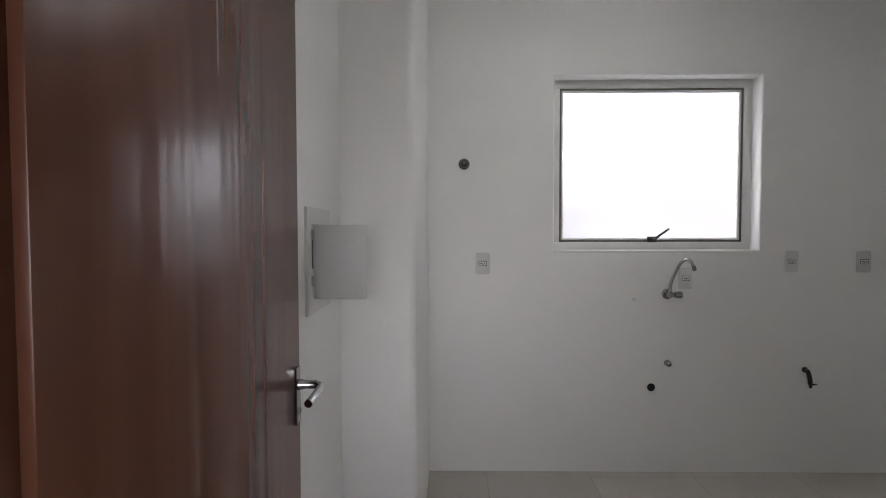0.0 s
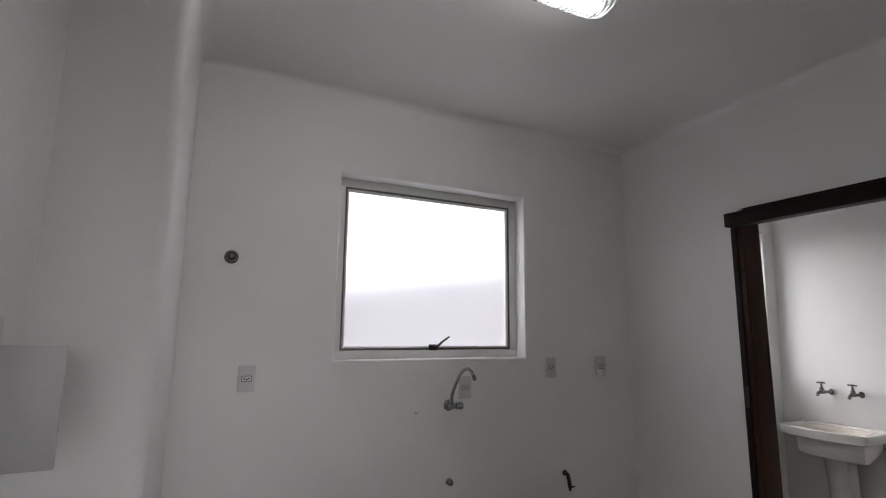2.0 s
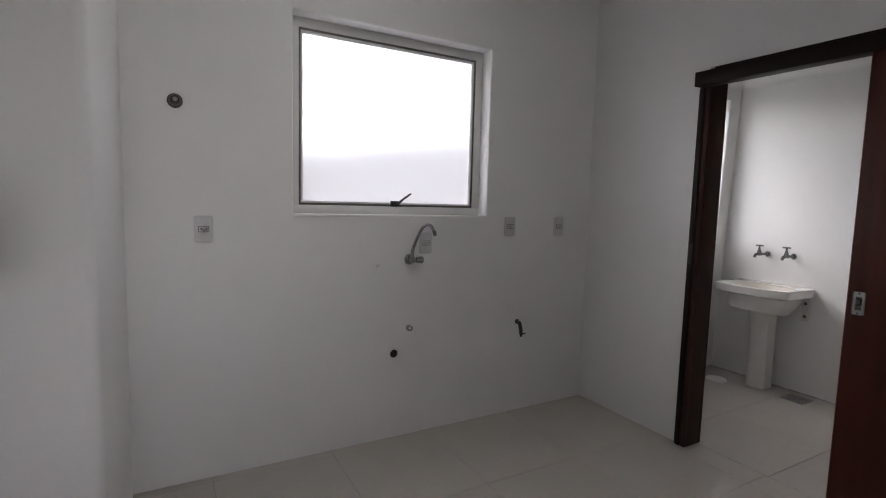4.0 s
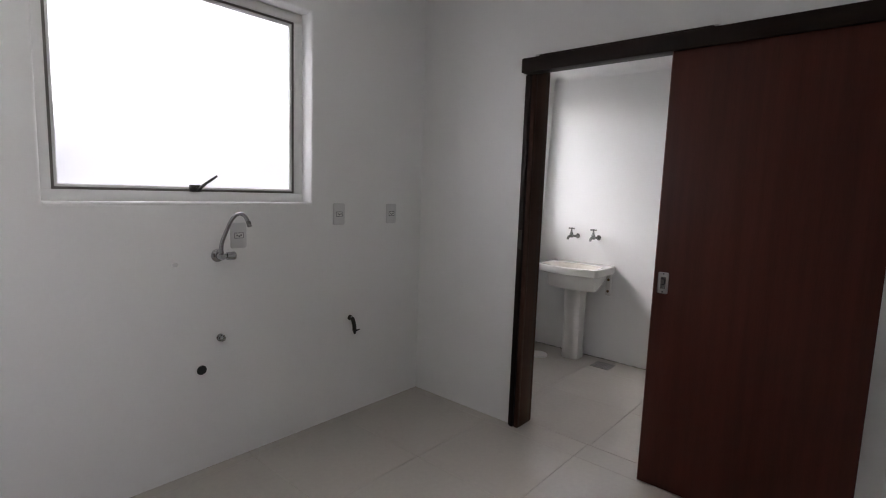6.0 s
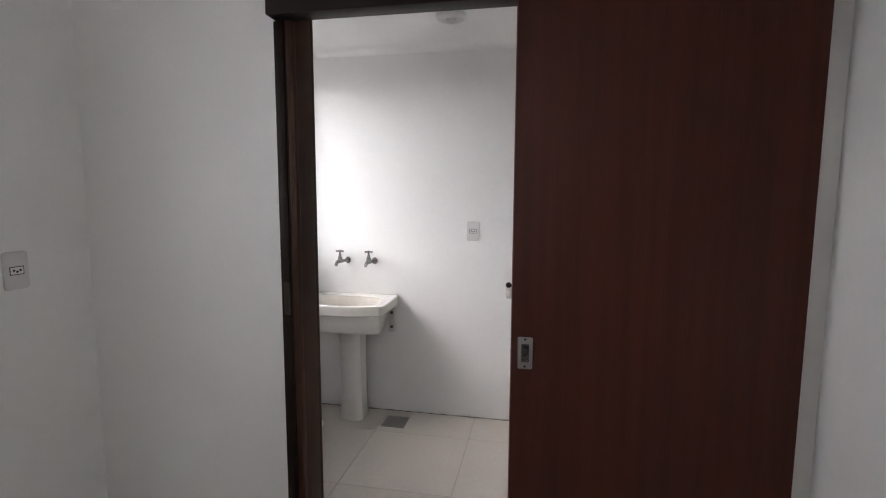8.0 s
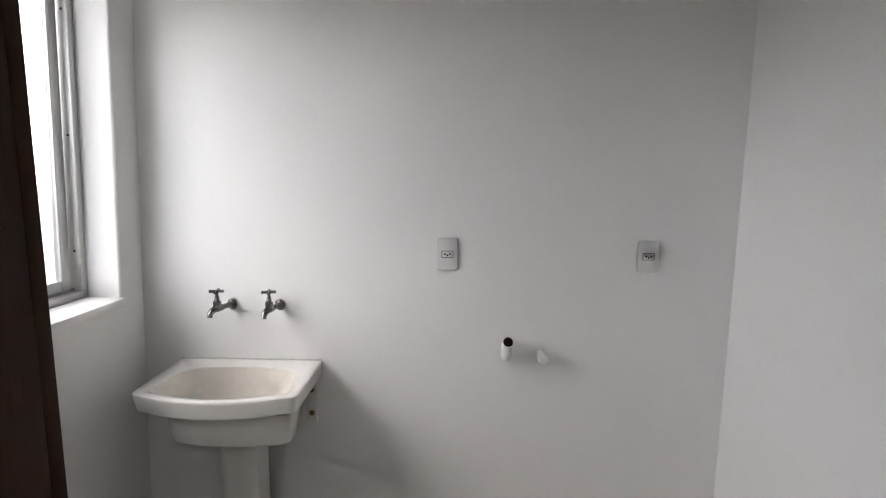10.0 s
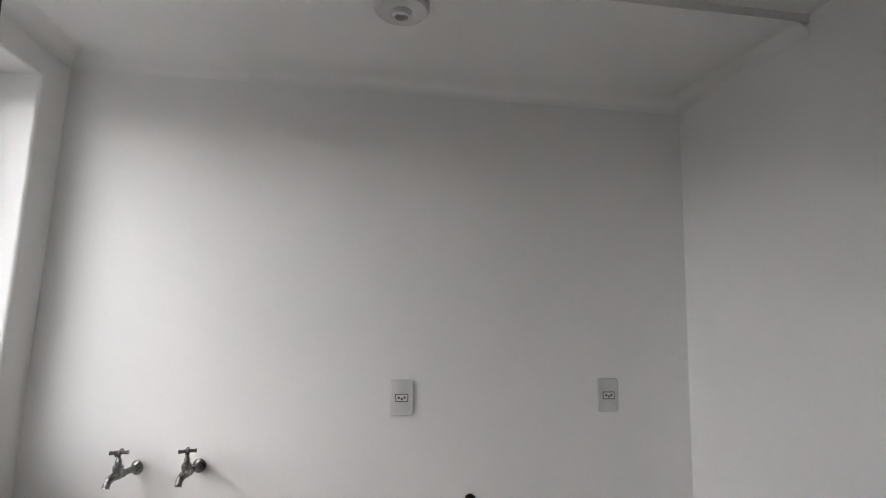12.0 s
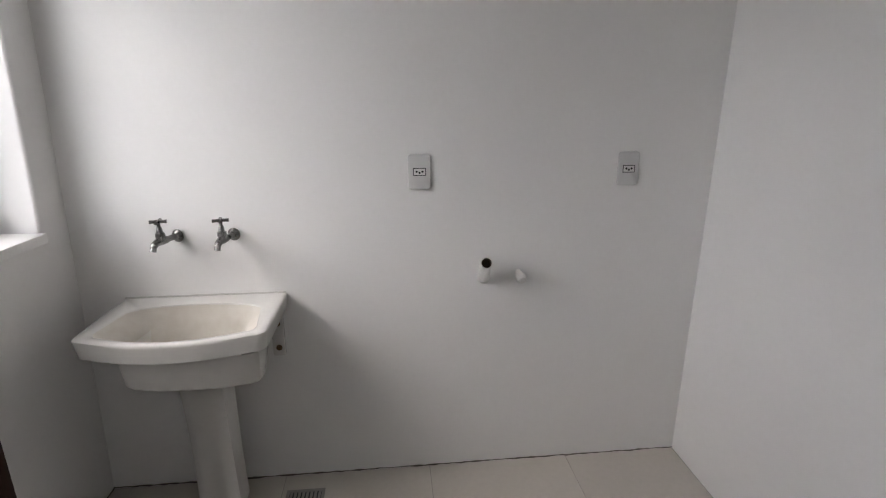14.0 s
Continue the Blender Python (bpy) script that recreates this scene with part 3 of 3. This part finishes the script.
v = wall_fitting("stop_valve", (-2.64, 0, 1.848), [(0, 0.033), (0.004, 0.033), (0.010, 0.027), (0.016, 0.024), (0.030, 0.0235), (0.040, 0.020), (0.046, 0.012), (0.048, 0)], DARKCHROME, "round worn chrome stop valve cover on the wall", "valve")
cap = bmesh.new()
lathe(cap, [(0, 0.012), (0.006, 0.012), (0.008, 0.009), (0.008, 0)], (-2.64, -0.047, 1.848), (0, -1, 0), 6)
part("cap_nut", cap, CHROME, v)
w = wall_fitting("water_outlet", (-1.427, 0, 0.661), [(0, 0.019), (0.004, 0.019), (0.006, 0.0155), (0.03, 0.0155), (0.032, 0.012), (0.032, 0)], CHROME, "short chrome water outlet stub on the wall", "pipe fitting")
bmn = bmesh.new()
lathe(bmn, [(0.012, 0), (0.012, 0.019), (0.022, 0.019), (0.022, 0.0155)], (-1.427, 0, 0.661), (0, -1, 0), 6)
part("hex_nut", bmn, CHROME, w)
# closed by a shallow black disc that paints the open pipe's shade
dr = wall_fitting("drain_pipe", (-1.521, 0, 0.514), [(0, 0.0235), (0.003, 0.0235), (0.003, 0.020), (0.0008, 0.020), (0.0008, 0)], BLACK, "open black sink drain pipe end in the wall", "pipe")
nb = wall_fitting("pipe_plug", (-1.631, 0, 1.047), [(0, 0.012), (0.008, 0.011), (0.011, 0.006), (0.011, 0)], PLASTIC, "small white plug in the wall", "plug", 12)


def gas_valve():
    g = thing("gas_valve", (-0.605, 0, 0.60), "small dark gas outlet valve hanging from the wall", "valve")
    b = bmesh.new()
    lathe(b, [(0, 0.017), (0.005, 0.017), (0.008, 0.012), (0.022, 0.011)], (-0.612, 0, 0.622), (0, -1, 0), 16)
    tube(b, curve_points([(-0.612, -0.02, 0.622), (-0.612, -0.03, 0.615), (-0.609, -0.034, 0.598), (-0.604, -0.036, 0.572), (-0.602, -0.036, 0.545)]), [0.011, 0.012, 0.013] + [0.0125] * 22, 12)
    part("body", b, BRONZE, g, "dull dark metal elbow and hose")
    k = bmesh.new()
    tube(k, [(-0.602, -0.036, 0.556), (-0.600, -0.036, 0.538), (-0.600, -0.036, 0.522)], [0.011, 0.010, 0.006], 12)
    tube(k, [(-0.612, -0.04, 0.546), (-0.600, -0.045, 0.545), (-0.572, -0.05, 0.549)], [0.004, 0.006, 0.0035], 8)
    part("tap", k, BLACK, g, "black tap lever")


gas_valve()


# ---- kitchen ceiling lamp ----
def ceiling_lamp():
    z = TOP_K
    x1, y0 = -1.325, -1.245
    l = thing("ceiling_light", (x1 - 0.62, y0, z), "long fluorescent ceiling light with a ribbed clear cover, lit", "ceiling light")
    part("housing", boxes(((x1 - 1.24, y0 - 0.075, z - 0.022), (x1, y0 + 0.075, z)), bevel=0.006), FRAMEPAINT, l)
    t = bmesh.new()
    for dy in (-0.026, 0.026):
        lathe(t, [(0, 0), (0, 0.013), (1.12, 0.013), (1.12, 0)], (x1 - 1.18, y0 + dy, z - 0.036), (1, 0, 0), 16)
    part("fluorescent_tube", t, TUBE, l, "lit white tubes")
    c = bmesh.new()
    n, m = 60, 14
    rows = []
    for i in range(n + 1):
        x = x1 - 1.222 + 1.204 * i / n
        e = min(1.0, min(i, n - i) / 3.0) ** 0.5
        rows.append([c.verts.new((x, y0 - 0.060 * math.cos(math.pi * k / m), z - 0.02 - 0.045 * max(e, 0.05) * math.sin(math.pi * k / m))) for k in range(m + 1)])
    for a, b in zip(rows, rows[1:]):
        for k in range(m):
            c.faces.new((a[k], a[k + 1], b[k + 1], b[k]))
    cov = part("cover", finish(c), GLASS, l, "ribbed clear plastic cover", 20)
    cov.visible_shadow = False
    ribs = bmesh.new()
    for i in range(57):
        x = x1 - 1.205 + 1.19 * i / 56
        e = min(1.0, (min(i, 56 - i) + 1.2) / 4.0) ** 0.5
        tube(ribs, [(x, y0 - 0.064 * math.cos(math.pi * k / 12), z - 0.02 - 0.049 * e * math.sin(math.pi * k / 12)) for k in range(13)], 0.0042, 6)
    tagged(part("rib", ribs, RIBS, l, "fine clear ribs across the cover"), kind="stuff")


ceiling_lamp()


# ---- laundry tank ----
def tank():
    t = thing("laundry_sink", (1.43, -0.475, 0.0), "white ceramic laundry sink on a pedestal, stained basin", "sink")
    yc, hw = -0.474, 0.289
    xb, xf, bulge = EAST - 0.002, 1.275, 0.05
    top, rim = 0.83, 0.072

    def outline(grow, x_back, n=10, rc=0.042):
        """The rim's plan: straight back and sides, bowed front with rounded corners."""
        pts = [(x_back, yc - hw - grow), ]
        w, f = hw + grow, xf - grow
        for k in range(6):
            a = k / 5 * math.pi / 2
            pts.append((f + rc - rc * math.sin(a), yc - w + rc - rc * math.cos(a)))
        for k in range(1, n):
            s = -1 + 2 * k / n
            y = yc + s * (w - rc)
            pts.append((f - bulge * (1 - s * s), y))
        for k in range(6):
            a = (1 - k / 5) * math.pi / 2
            pts.append((f + rc - rc * math.sin(a), yc + w - rc + rc * math.cos(a)))
        pts.append((x_back, yc + w))
        return pts

    bm = bmesh.new()
    rings = []
    for g, z in ((-0.045, top - rim + 0.004), (-0.010, top - rim + 0.004), (-0.003, top - rim + 0.008), (0.003, top - 0.012), (0.0025, top - 0.004), (-0.0025, top)):
        rings.append([bm.verts.new((x, y, z)) for x, y in outline(g, xb)])
    for a, b in zip(rings, rings[1:]):
        for k in range(len(a) - 1):
            bm.faces.new((a[k], a[k + 1], b[k + 1], b[k]))
    # top ledge to the basin's mouth, then down into the basin
    mouth = rings[-1]

    def inner(rim_line, shrink, z, deep):
        """The basin's outline: straight sides, bowed front, back edge arched towards the wall."""
        out = []
        wy = hw - shrink
        x_back = xb - 0.115 - deep * 0.5
        for v in rim_line:
            s = max(-1.0, min(1.0, (v.co.y - yc) / hw))
            if v.co.x > xf + 0.2:
                sg = 1 if s > 0 else -1
                out.append((x_back - 0.012, yc + sg * wy * 0.90, z))
            else:
                out.append((max(v.co.x, xf - bulge) + shrink * 0.75, yc + s * wy, z))
        # the arched back, from the last point round to the first
        arch = []
        for k in range(1, 12):
            q = 1 - 2 * k / 12
            arch.append((x_back + 0.038 * (1 - abs(q) ** 2.2), yc + q * wy * 0.90, z))
        return out + arch

    back = [bm.verts.new((xb, yc + (1 - 2 * k / 12) * (hw - 0.006), top)) for k in range(1, 12)]
    prev = list(mouth) + back
    n = len(prev)
    for sh, z, deep in ((0.030, top - 0.002, 0.0), (0.038, top - 0.007, 0.0), (0.050, top - 0.018, 0.01), (0.080, top - 0.045, 0.025), (0.099, top - 0.070, 0.035), (0.107, top - 0.12, 0.06), (0.125, top - 0.15, 0.09), (0.16, top - 0.166, 0.13)):
        cur = [bm.verts.new(p) for p in inner(mouth, sh, z, deep)]
        for k in range(n):
            bm.faces.new((prev[k], prev[(k + 1) % n], cur[(k + 1) % n], cur[k])).material_index = 1 if deep > 0 else 0
        prev = cur
    bm.faces.new(prev).material_index = 1
    finish(bm, True)
    basin = part("basin", bm, CERAMIC, t, "", 50)
    basin.data.materials.append(BASIN)
    # tub under the rim: narrower and shallower towards the wall
    bw = bmesh.new()
    lower = []
    for sx, sy, z, lift in ((1.0, 1.0, top - rim, 0.0), (0.985, 0.99, top - 0.12, 0.0), (0.965, 0.97, top - 0.178, 0.045), (0.945, 0.95, top - 0.188, 0.05)):
        wy = 0.221 * sy
        f = xb - (xb - 1.285) * sx
        yt = yc - 0.046
        ring = [(xb, yt - wy + 0.05, z + lift), (xb - 0.10, yt - wy + 0.025, z + lift * 0.6), (f + 0.05, yt - wy, z), (f + 0.012, yt - wy + 0.006, z), (f - 0.004, yt - wy + 0.03, z), (f - 0.022, yt - wy * 0.45, z), (f - 0.027, yt, z),
                (f - 0.022, yt + wy * 0.45, z), (f - 0.004, yt + wy - 0.03, z), (f + 0.012, yt + wy - 0.006, z), (f + 0.05, yt + wy, z), (xb - 0.10, yt + wy - 0.025, z + lift * 0.6), (xb, yt + wy - 0.05, z + lift)]
        lower.append([bw.verts.new(p) for p in ring])
    for a, b in zip(lower, lower[1:]):
        for k in range(len(a) - 1):
            bw.faces.new((a[k], a[k + 1], b[k + 1], b[k]))
    bw.faces.new(lower[-1])
    finish(bw, True)
    part("tub", bw, CERAMIC, t, "", 40)
    # mounting lugs against the wall, each with two bolts
    for s in (-1, 1):
        lug = bmesh.new()
        y0, y1 = sorted((yc + s * 0.225, yc + s * 0.272))
        box(lug, (xb - 0.022, y0, 0.575), (xb, y1, top - rim + 0.002), 0.006, 2)
        lug_part = part("mounting_lug", lug, CERAMIC, t)
        for z in (0.712, 0.612):
            bl = bmesh.new()
            lathe(bl, [(0, 0.012), (0.003, 0.012), (0.003, 0.0085), (0.010, 0.0085), (0.012, 0.004), (0.012, 0)], (xb - 0.022, yc + s * 0.25, z), (-1, 0, 0), 10)
            part("bolt", bl, BRASS, lug_part, "tarnished brass bolt")
    # pedestal: flat front, cut corners, a slight waist
    p = bmesh.new()
    rings = []
    for z, w, d in ((top - 0.175, 0.078, 0.186), (0.60, 0.075, 0.180), (0.52, 0.072, 0.171), (0.38, 0.071, 0.161), (0.2, 0.072, 0.154), (0.06, 0.075, 0.152), (0.015, 0.077, 0.154), (0.0, 0.076, 0.153)):
        c = 0.028
        x0, x1 = 1.572 - d, 1.55
        y0 = yc - 0.013
        ring = [(x1, y0 - w), (x0 + c, y0 - w), (x0 + 0.006, y0 - w + c * 0.9), (x0, y0 - w + c * 1.5), (x0 - 0.004, y0), (x0, y0 + w - c * 1.5), (x0 + 0.006, y0 + w - c * 0.9), (x0 + c, y0 + w), (x1, y0 + w)]
        rings.append([p.verts.new((x, y, z)) for x, y in ring])
    for a, b in zip(rings, rings[1:]):
        for k in range(len(a)):
            k2 = (k + 1) % len(a)
            p.faces.new((a[k], a[k2], b[k2], b[k]))
    p.faces.new(rings[0]), p.faces.new(rings[-1])
    finish(p, True)
    part("pedestal", p, CERAMIC, t, "white ceramic pedestal", 40)
    part("caulk", boxes(((EAST - 0.006, yc - hw, top - 0.004), (EAST, yc + hw, top + 0.006)), bevel=0.002), CAULK, t, "uneven pale caulking")


tank()


# ---- laundry taps ----
def wall_tap(at):
    x, y, z = 0, 0, 0
    t = thing("tap", (0, 0, 0), "worn chrome wall tap with a cross handle above the laundry sink", "tap", "laundry taps")
    b = bmesh.new()
    lathe(b, [(0, 0.0235), (0.004, 0.0235), (0.010, 0.018), (0.014, 0.012), (0.03, 0.0105), (0.05, 0.0105), (0.056, 0.0135), (0.082, 0.0145), (0.092, 0.012)], (0, 0, 0), (-1, 0, 0), 20)
    tube(b, curve_points([(-0.078, 0, 0.0), (-0.098, 0, -0.001), (-0.114, 0, -0.010), (-0.122, 0, -0.028)]), [0.0135] * 6 + [0.012] * 6 + [0.0105] * 7, 14)
    part("body", b, DULLCHROME, t)
    s = bmesh.new()
    lathe(s, [(0, 0.013), (0.006, 0.0155), (0.02, 0.0155), (0.024, 0.0105), (0.038, 0.009), (0.044, 0.006), (0.062, 0.0055), (0.062, 0)], (-0.08, 0, 0.008), (0, 0, 1), 16)
    part("bonnet", s, DULLCHROME, t)
    h = bmesh.new()
    for a in (0.5, 0.5 + math.pi / 2):
        dx, dy = math.cos(a) * 0.027, math.sin(a) * 0.027
        tube(h, [(-0.08 - dx, -dy, 0.069), (-0.08 - dx * 0.6, -dy * 0.6, 0.069), (-0.08, 0, 0.070), (-0.08 + dx * 0.6, dy * 0.6, 0.069), (-0.08 + dx, dy, 0.069)], [0.0068, 0.0055, 0.0065, 0.0055, 0.0068], 10)
    lathe(h, [(0, 0.009), (0.008, 0.009), (0.011, 0.005), (0.011, 0)], (-0.08, 0, 0.064), (0, 0, 1), 12)
    part("cross_handle", h, DULLCHROME, t)
    t.matrix_world = pose(*at)
    return t


tap = wall_tap((EAST, -0.403, 1.064))
tap.matrix_world = pose(EAST, -0.403, 1.064, 0, 0, -20)
copy_thing(tap, pose(EAST, -0.599, 1.064, 0, 0, -12))


# ---- washing-machine connections ----
def waste_pipe():
    p = thing("waste_pipe", (EAST, -1.523, 0.88), "white plastic waste pipe elbow turned up from the wall", "pipe")
    b = bmesh.new()
    pts = curve_points([(EAST, -1.523, 0.866), (EAST - 0.02, -1.523, 0.868), (EAST - 0.034, -1.523, 0.884), (EAST - 0.038, -1.523, 0.906), (EAST - 0.048, -1.523, 0.928), (EAST - 0.074, -1.523, 0.944)])
    end = pts[-1]
    way = (pts[-1] - pts[-2]).normalized()
    tube(b, pts, 0.0225, 20, close=False)
    tube(b, [end, end + way * 0.0002], [0.0225, 0.0190], 20, close=False)
    part("elbow", b, PVC, p)
    i = bmesh.new()
    lathe(i, [(0.0004, 0.0192), (-0.022, 0.0185), (-0.022, 0)], end, way, 20)
    part("inside", i, HOLE, p, "rust brown inside of the pipe, darkened as unlit")


waste_pipe()
cp = thing("pipe_plug", (EAST, -1.648, 0.885), "white plastic plug closing a water outlet", "plug")
cb = bmesh.new()
lathe(cb, [(0, 0.013), (0.022, 0.013), (0.025, 0.0195), (0.046, 0.0205), (0.056, 0.015), (0.060, 0)], (EAST, -1.664, 0.880), (-1, -0.12, -0.4), 20)
part("body", cb, PVC, cp)


# ---- laundry floor and ceiling fittings ----
def floor_drain():
    x0, x1, y0, y1 = 1.382, 1.537, -0.868, -0.715
    d = thing("floor_drain", ((x0 + x1) / 2, (y0 + y1) / 2, 0.0), "square steel floor drain grate set in the tiles", "floor drain")
    e = 0.012
    part("frame", slab([x0, x0 + e, x1 - e, x1], [y0, y0 + e, y1 - e, y1], lambda i, j: not (i == 1 and j == 1), 0.0005, 0.005, lambda u, v, w: (u, v, w)), DRAINSTEEL, d)
    # well is a flat black sheet, painting the shade below the grate
    part("well", boxes(((x0 + e, y0 + e, 0.0003), (x1 - e, y1 - e, 0.0010))), BLACK, d)
    step = (y1 - y0 - 2 * e) / 8
    for k in range(8):
        y = y0 + e + k * step
        part("bar", boxes(((x0 + e, y + 0.003, 0.0012), (x1 - e, y + step - 0.003, 0.0042))), DRAINSTEEL, d)


floor_drain()
ld = thing("plastic_lid", (1.30, -0.26, 0.0), "round white plastic lid lying on the laundry floor", "lid")
lb = bmesh.new()
lathe(lb, [(0.0, 0), (0.0, 0.078), (0.010, 0.080), (0.016, 0.074), (0.018, 0.05), (0.019, 0)], (1.30, -0.26, 0.0), (0, 0, 1), 32)
part("body", lb, PVC, ld)


def round_lamp():
    x, y = 1.116, -1.217
    l = thing("ceiling_light", (x, y, TOP_L), "round white ceiling lamp holder, unlit", "ceiling light")
    b = bmesh.new()
    lathe(b, [(0, 0.080), (0.018, 0.079), (0.026, 0.072), (0.030, 0.052), (0.026, 0.030)], (x, y, TOP_L), (0, 0, -1), 32)
    part("base", b, PLASTIC, l)
    s = bmesh.new()
    lathe(s, [(0.02, 0.030), (0.038, 0.027), (0.042, 0.024), (0.042, 0.019), (0.024, 0.019), (0.024, 0)], (x, y, TOP_L), (0, 0, -1), 24)
    part("bulb_socket", s, MODULE, l, "empty bulb socket")


round_lamp()


# uneven dark joint between laundry walls and floor
def rough_joint(p, q, inward):
    rnd = random.Random(7)
    p, q, inward = Vector(p), Vector(q), Vector(inward)
    n = max(int((q - p).length / 0.02), 2)
    bm = bmesh.new()
    rows = []
    for k in range(n + 1):
        c = p.lerp(q, k / n)
        w = 0.002 + 0.007 * rnd.random() ** 2.2
        rows.append([bm.verts.new(c + inward * 0.0 + Vector((0, 0, 0.0015 + 0.004 * rnd.random()))), bm.verts.new(c + inward * w + Vector((0, 0, 0.0006)))])
    for a, b in zip(rows, rows[1:]):
        bm.faces.new((a[0], b[0], b[1], a[1]))
    finish(bm)
    return structure("trim", bm, DIRT, "uneven dark joint where wall meets floor", "joint")


rough_joint((EAST - 0.0005, SOUTH_L, 0), (EAST - 0.0005, 0.0, 0), (-1, 0, 0))
rough_joint((PART, -0.0005, 0), (EAST, -0.0005, 0), (0, -1, 0))


# ---- floor tiles ----
def tiles(x0, x1, y0, y1, ox, oy, step=0.61, gap=0.002):
    """Square tiles on a grid through (ox, oy), cut at the room's edges."""
    shared = {}
    i0, i1 = math.floor((x0 - ox) / step), math.ceil((x1 - ox) / step)
    j0, j1 = math.floor((y0 - oy) / step), math.ceil((y1 - oy) / step)
    for i in range(i0, i1):
        for j in range(j0, j1):
            a, b = max(ox + i * step + gap / 2, x0), min(ox + (i + 1) * step - gap / 2, x1)
            c, d = max(oy + j * step + gap / 2, y0), min(oy + (j + 1) * step - gap / 2, y1)
            if b - a < 0.01 or d - c < 0.01:
                continue
            key = (round(b - a, 4), round(d - c, 4))
            if key not in shared:
                bm = boxes(((-key[0] / 2, -key[1] / 2, -0.009), (key[0] / 2, key[1] / 2, 0.0)), bevel=0.0008, seg=1)
                me = bpy.data.meshes.new("tile")
                bm.to_mesh(me)
                bm.free()
                me.materials.append(TILE)
                shared[key] = me
            t = new("tile", shared[key])
            t.location = ((a + b) / 2, (c + d) / 2, 0.0)
            t.parent = floor


tiles(WEST, 0.10, SOUTH_K, 0.0, -1.29, -1.29)
tiles(0.103, EAST - 0.004, SOUTH_L + 0.004, -0.004, 0.103, -1.305)
tiles(-4.5, -0.92, -4.7, SOUTH_K - 0.003, -1.29, -1.29)
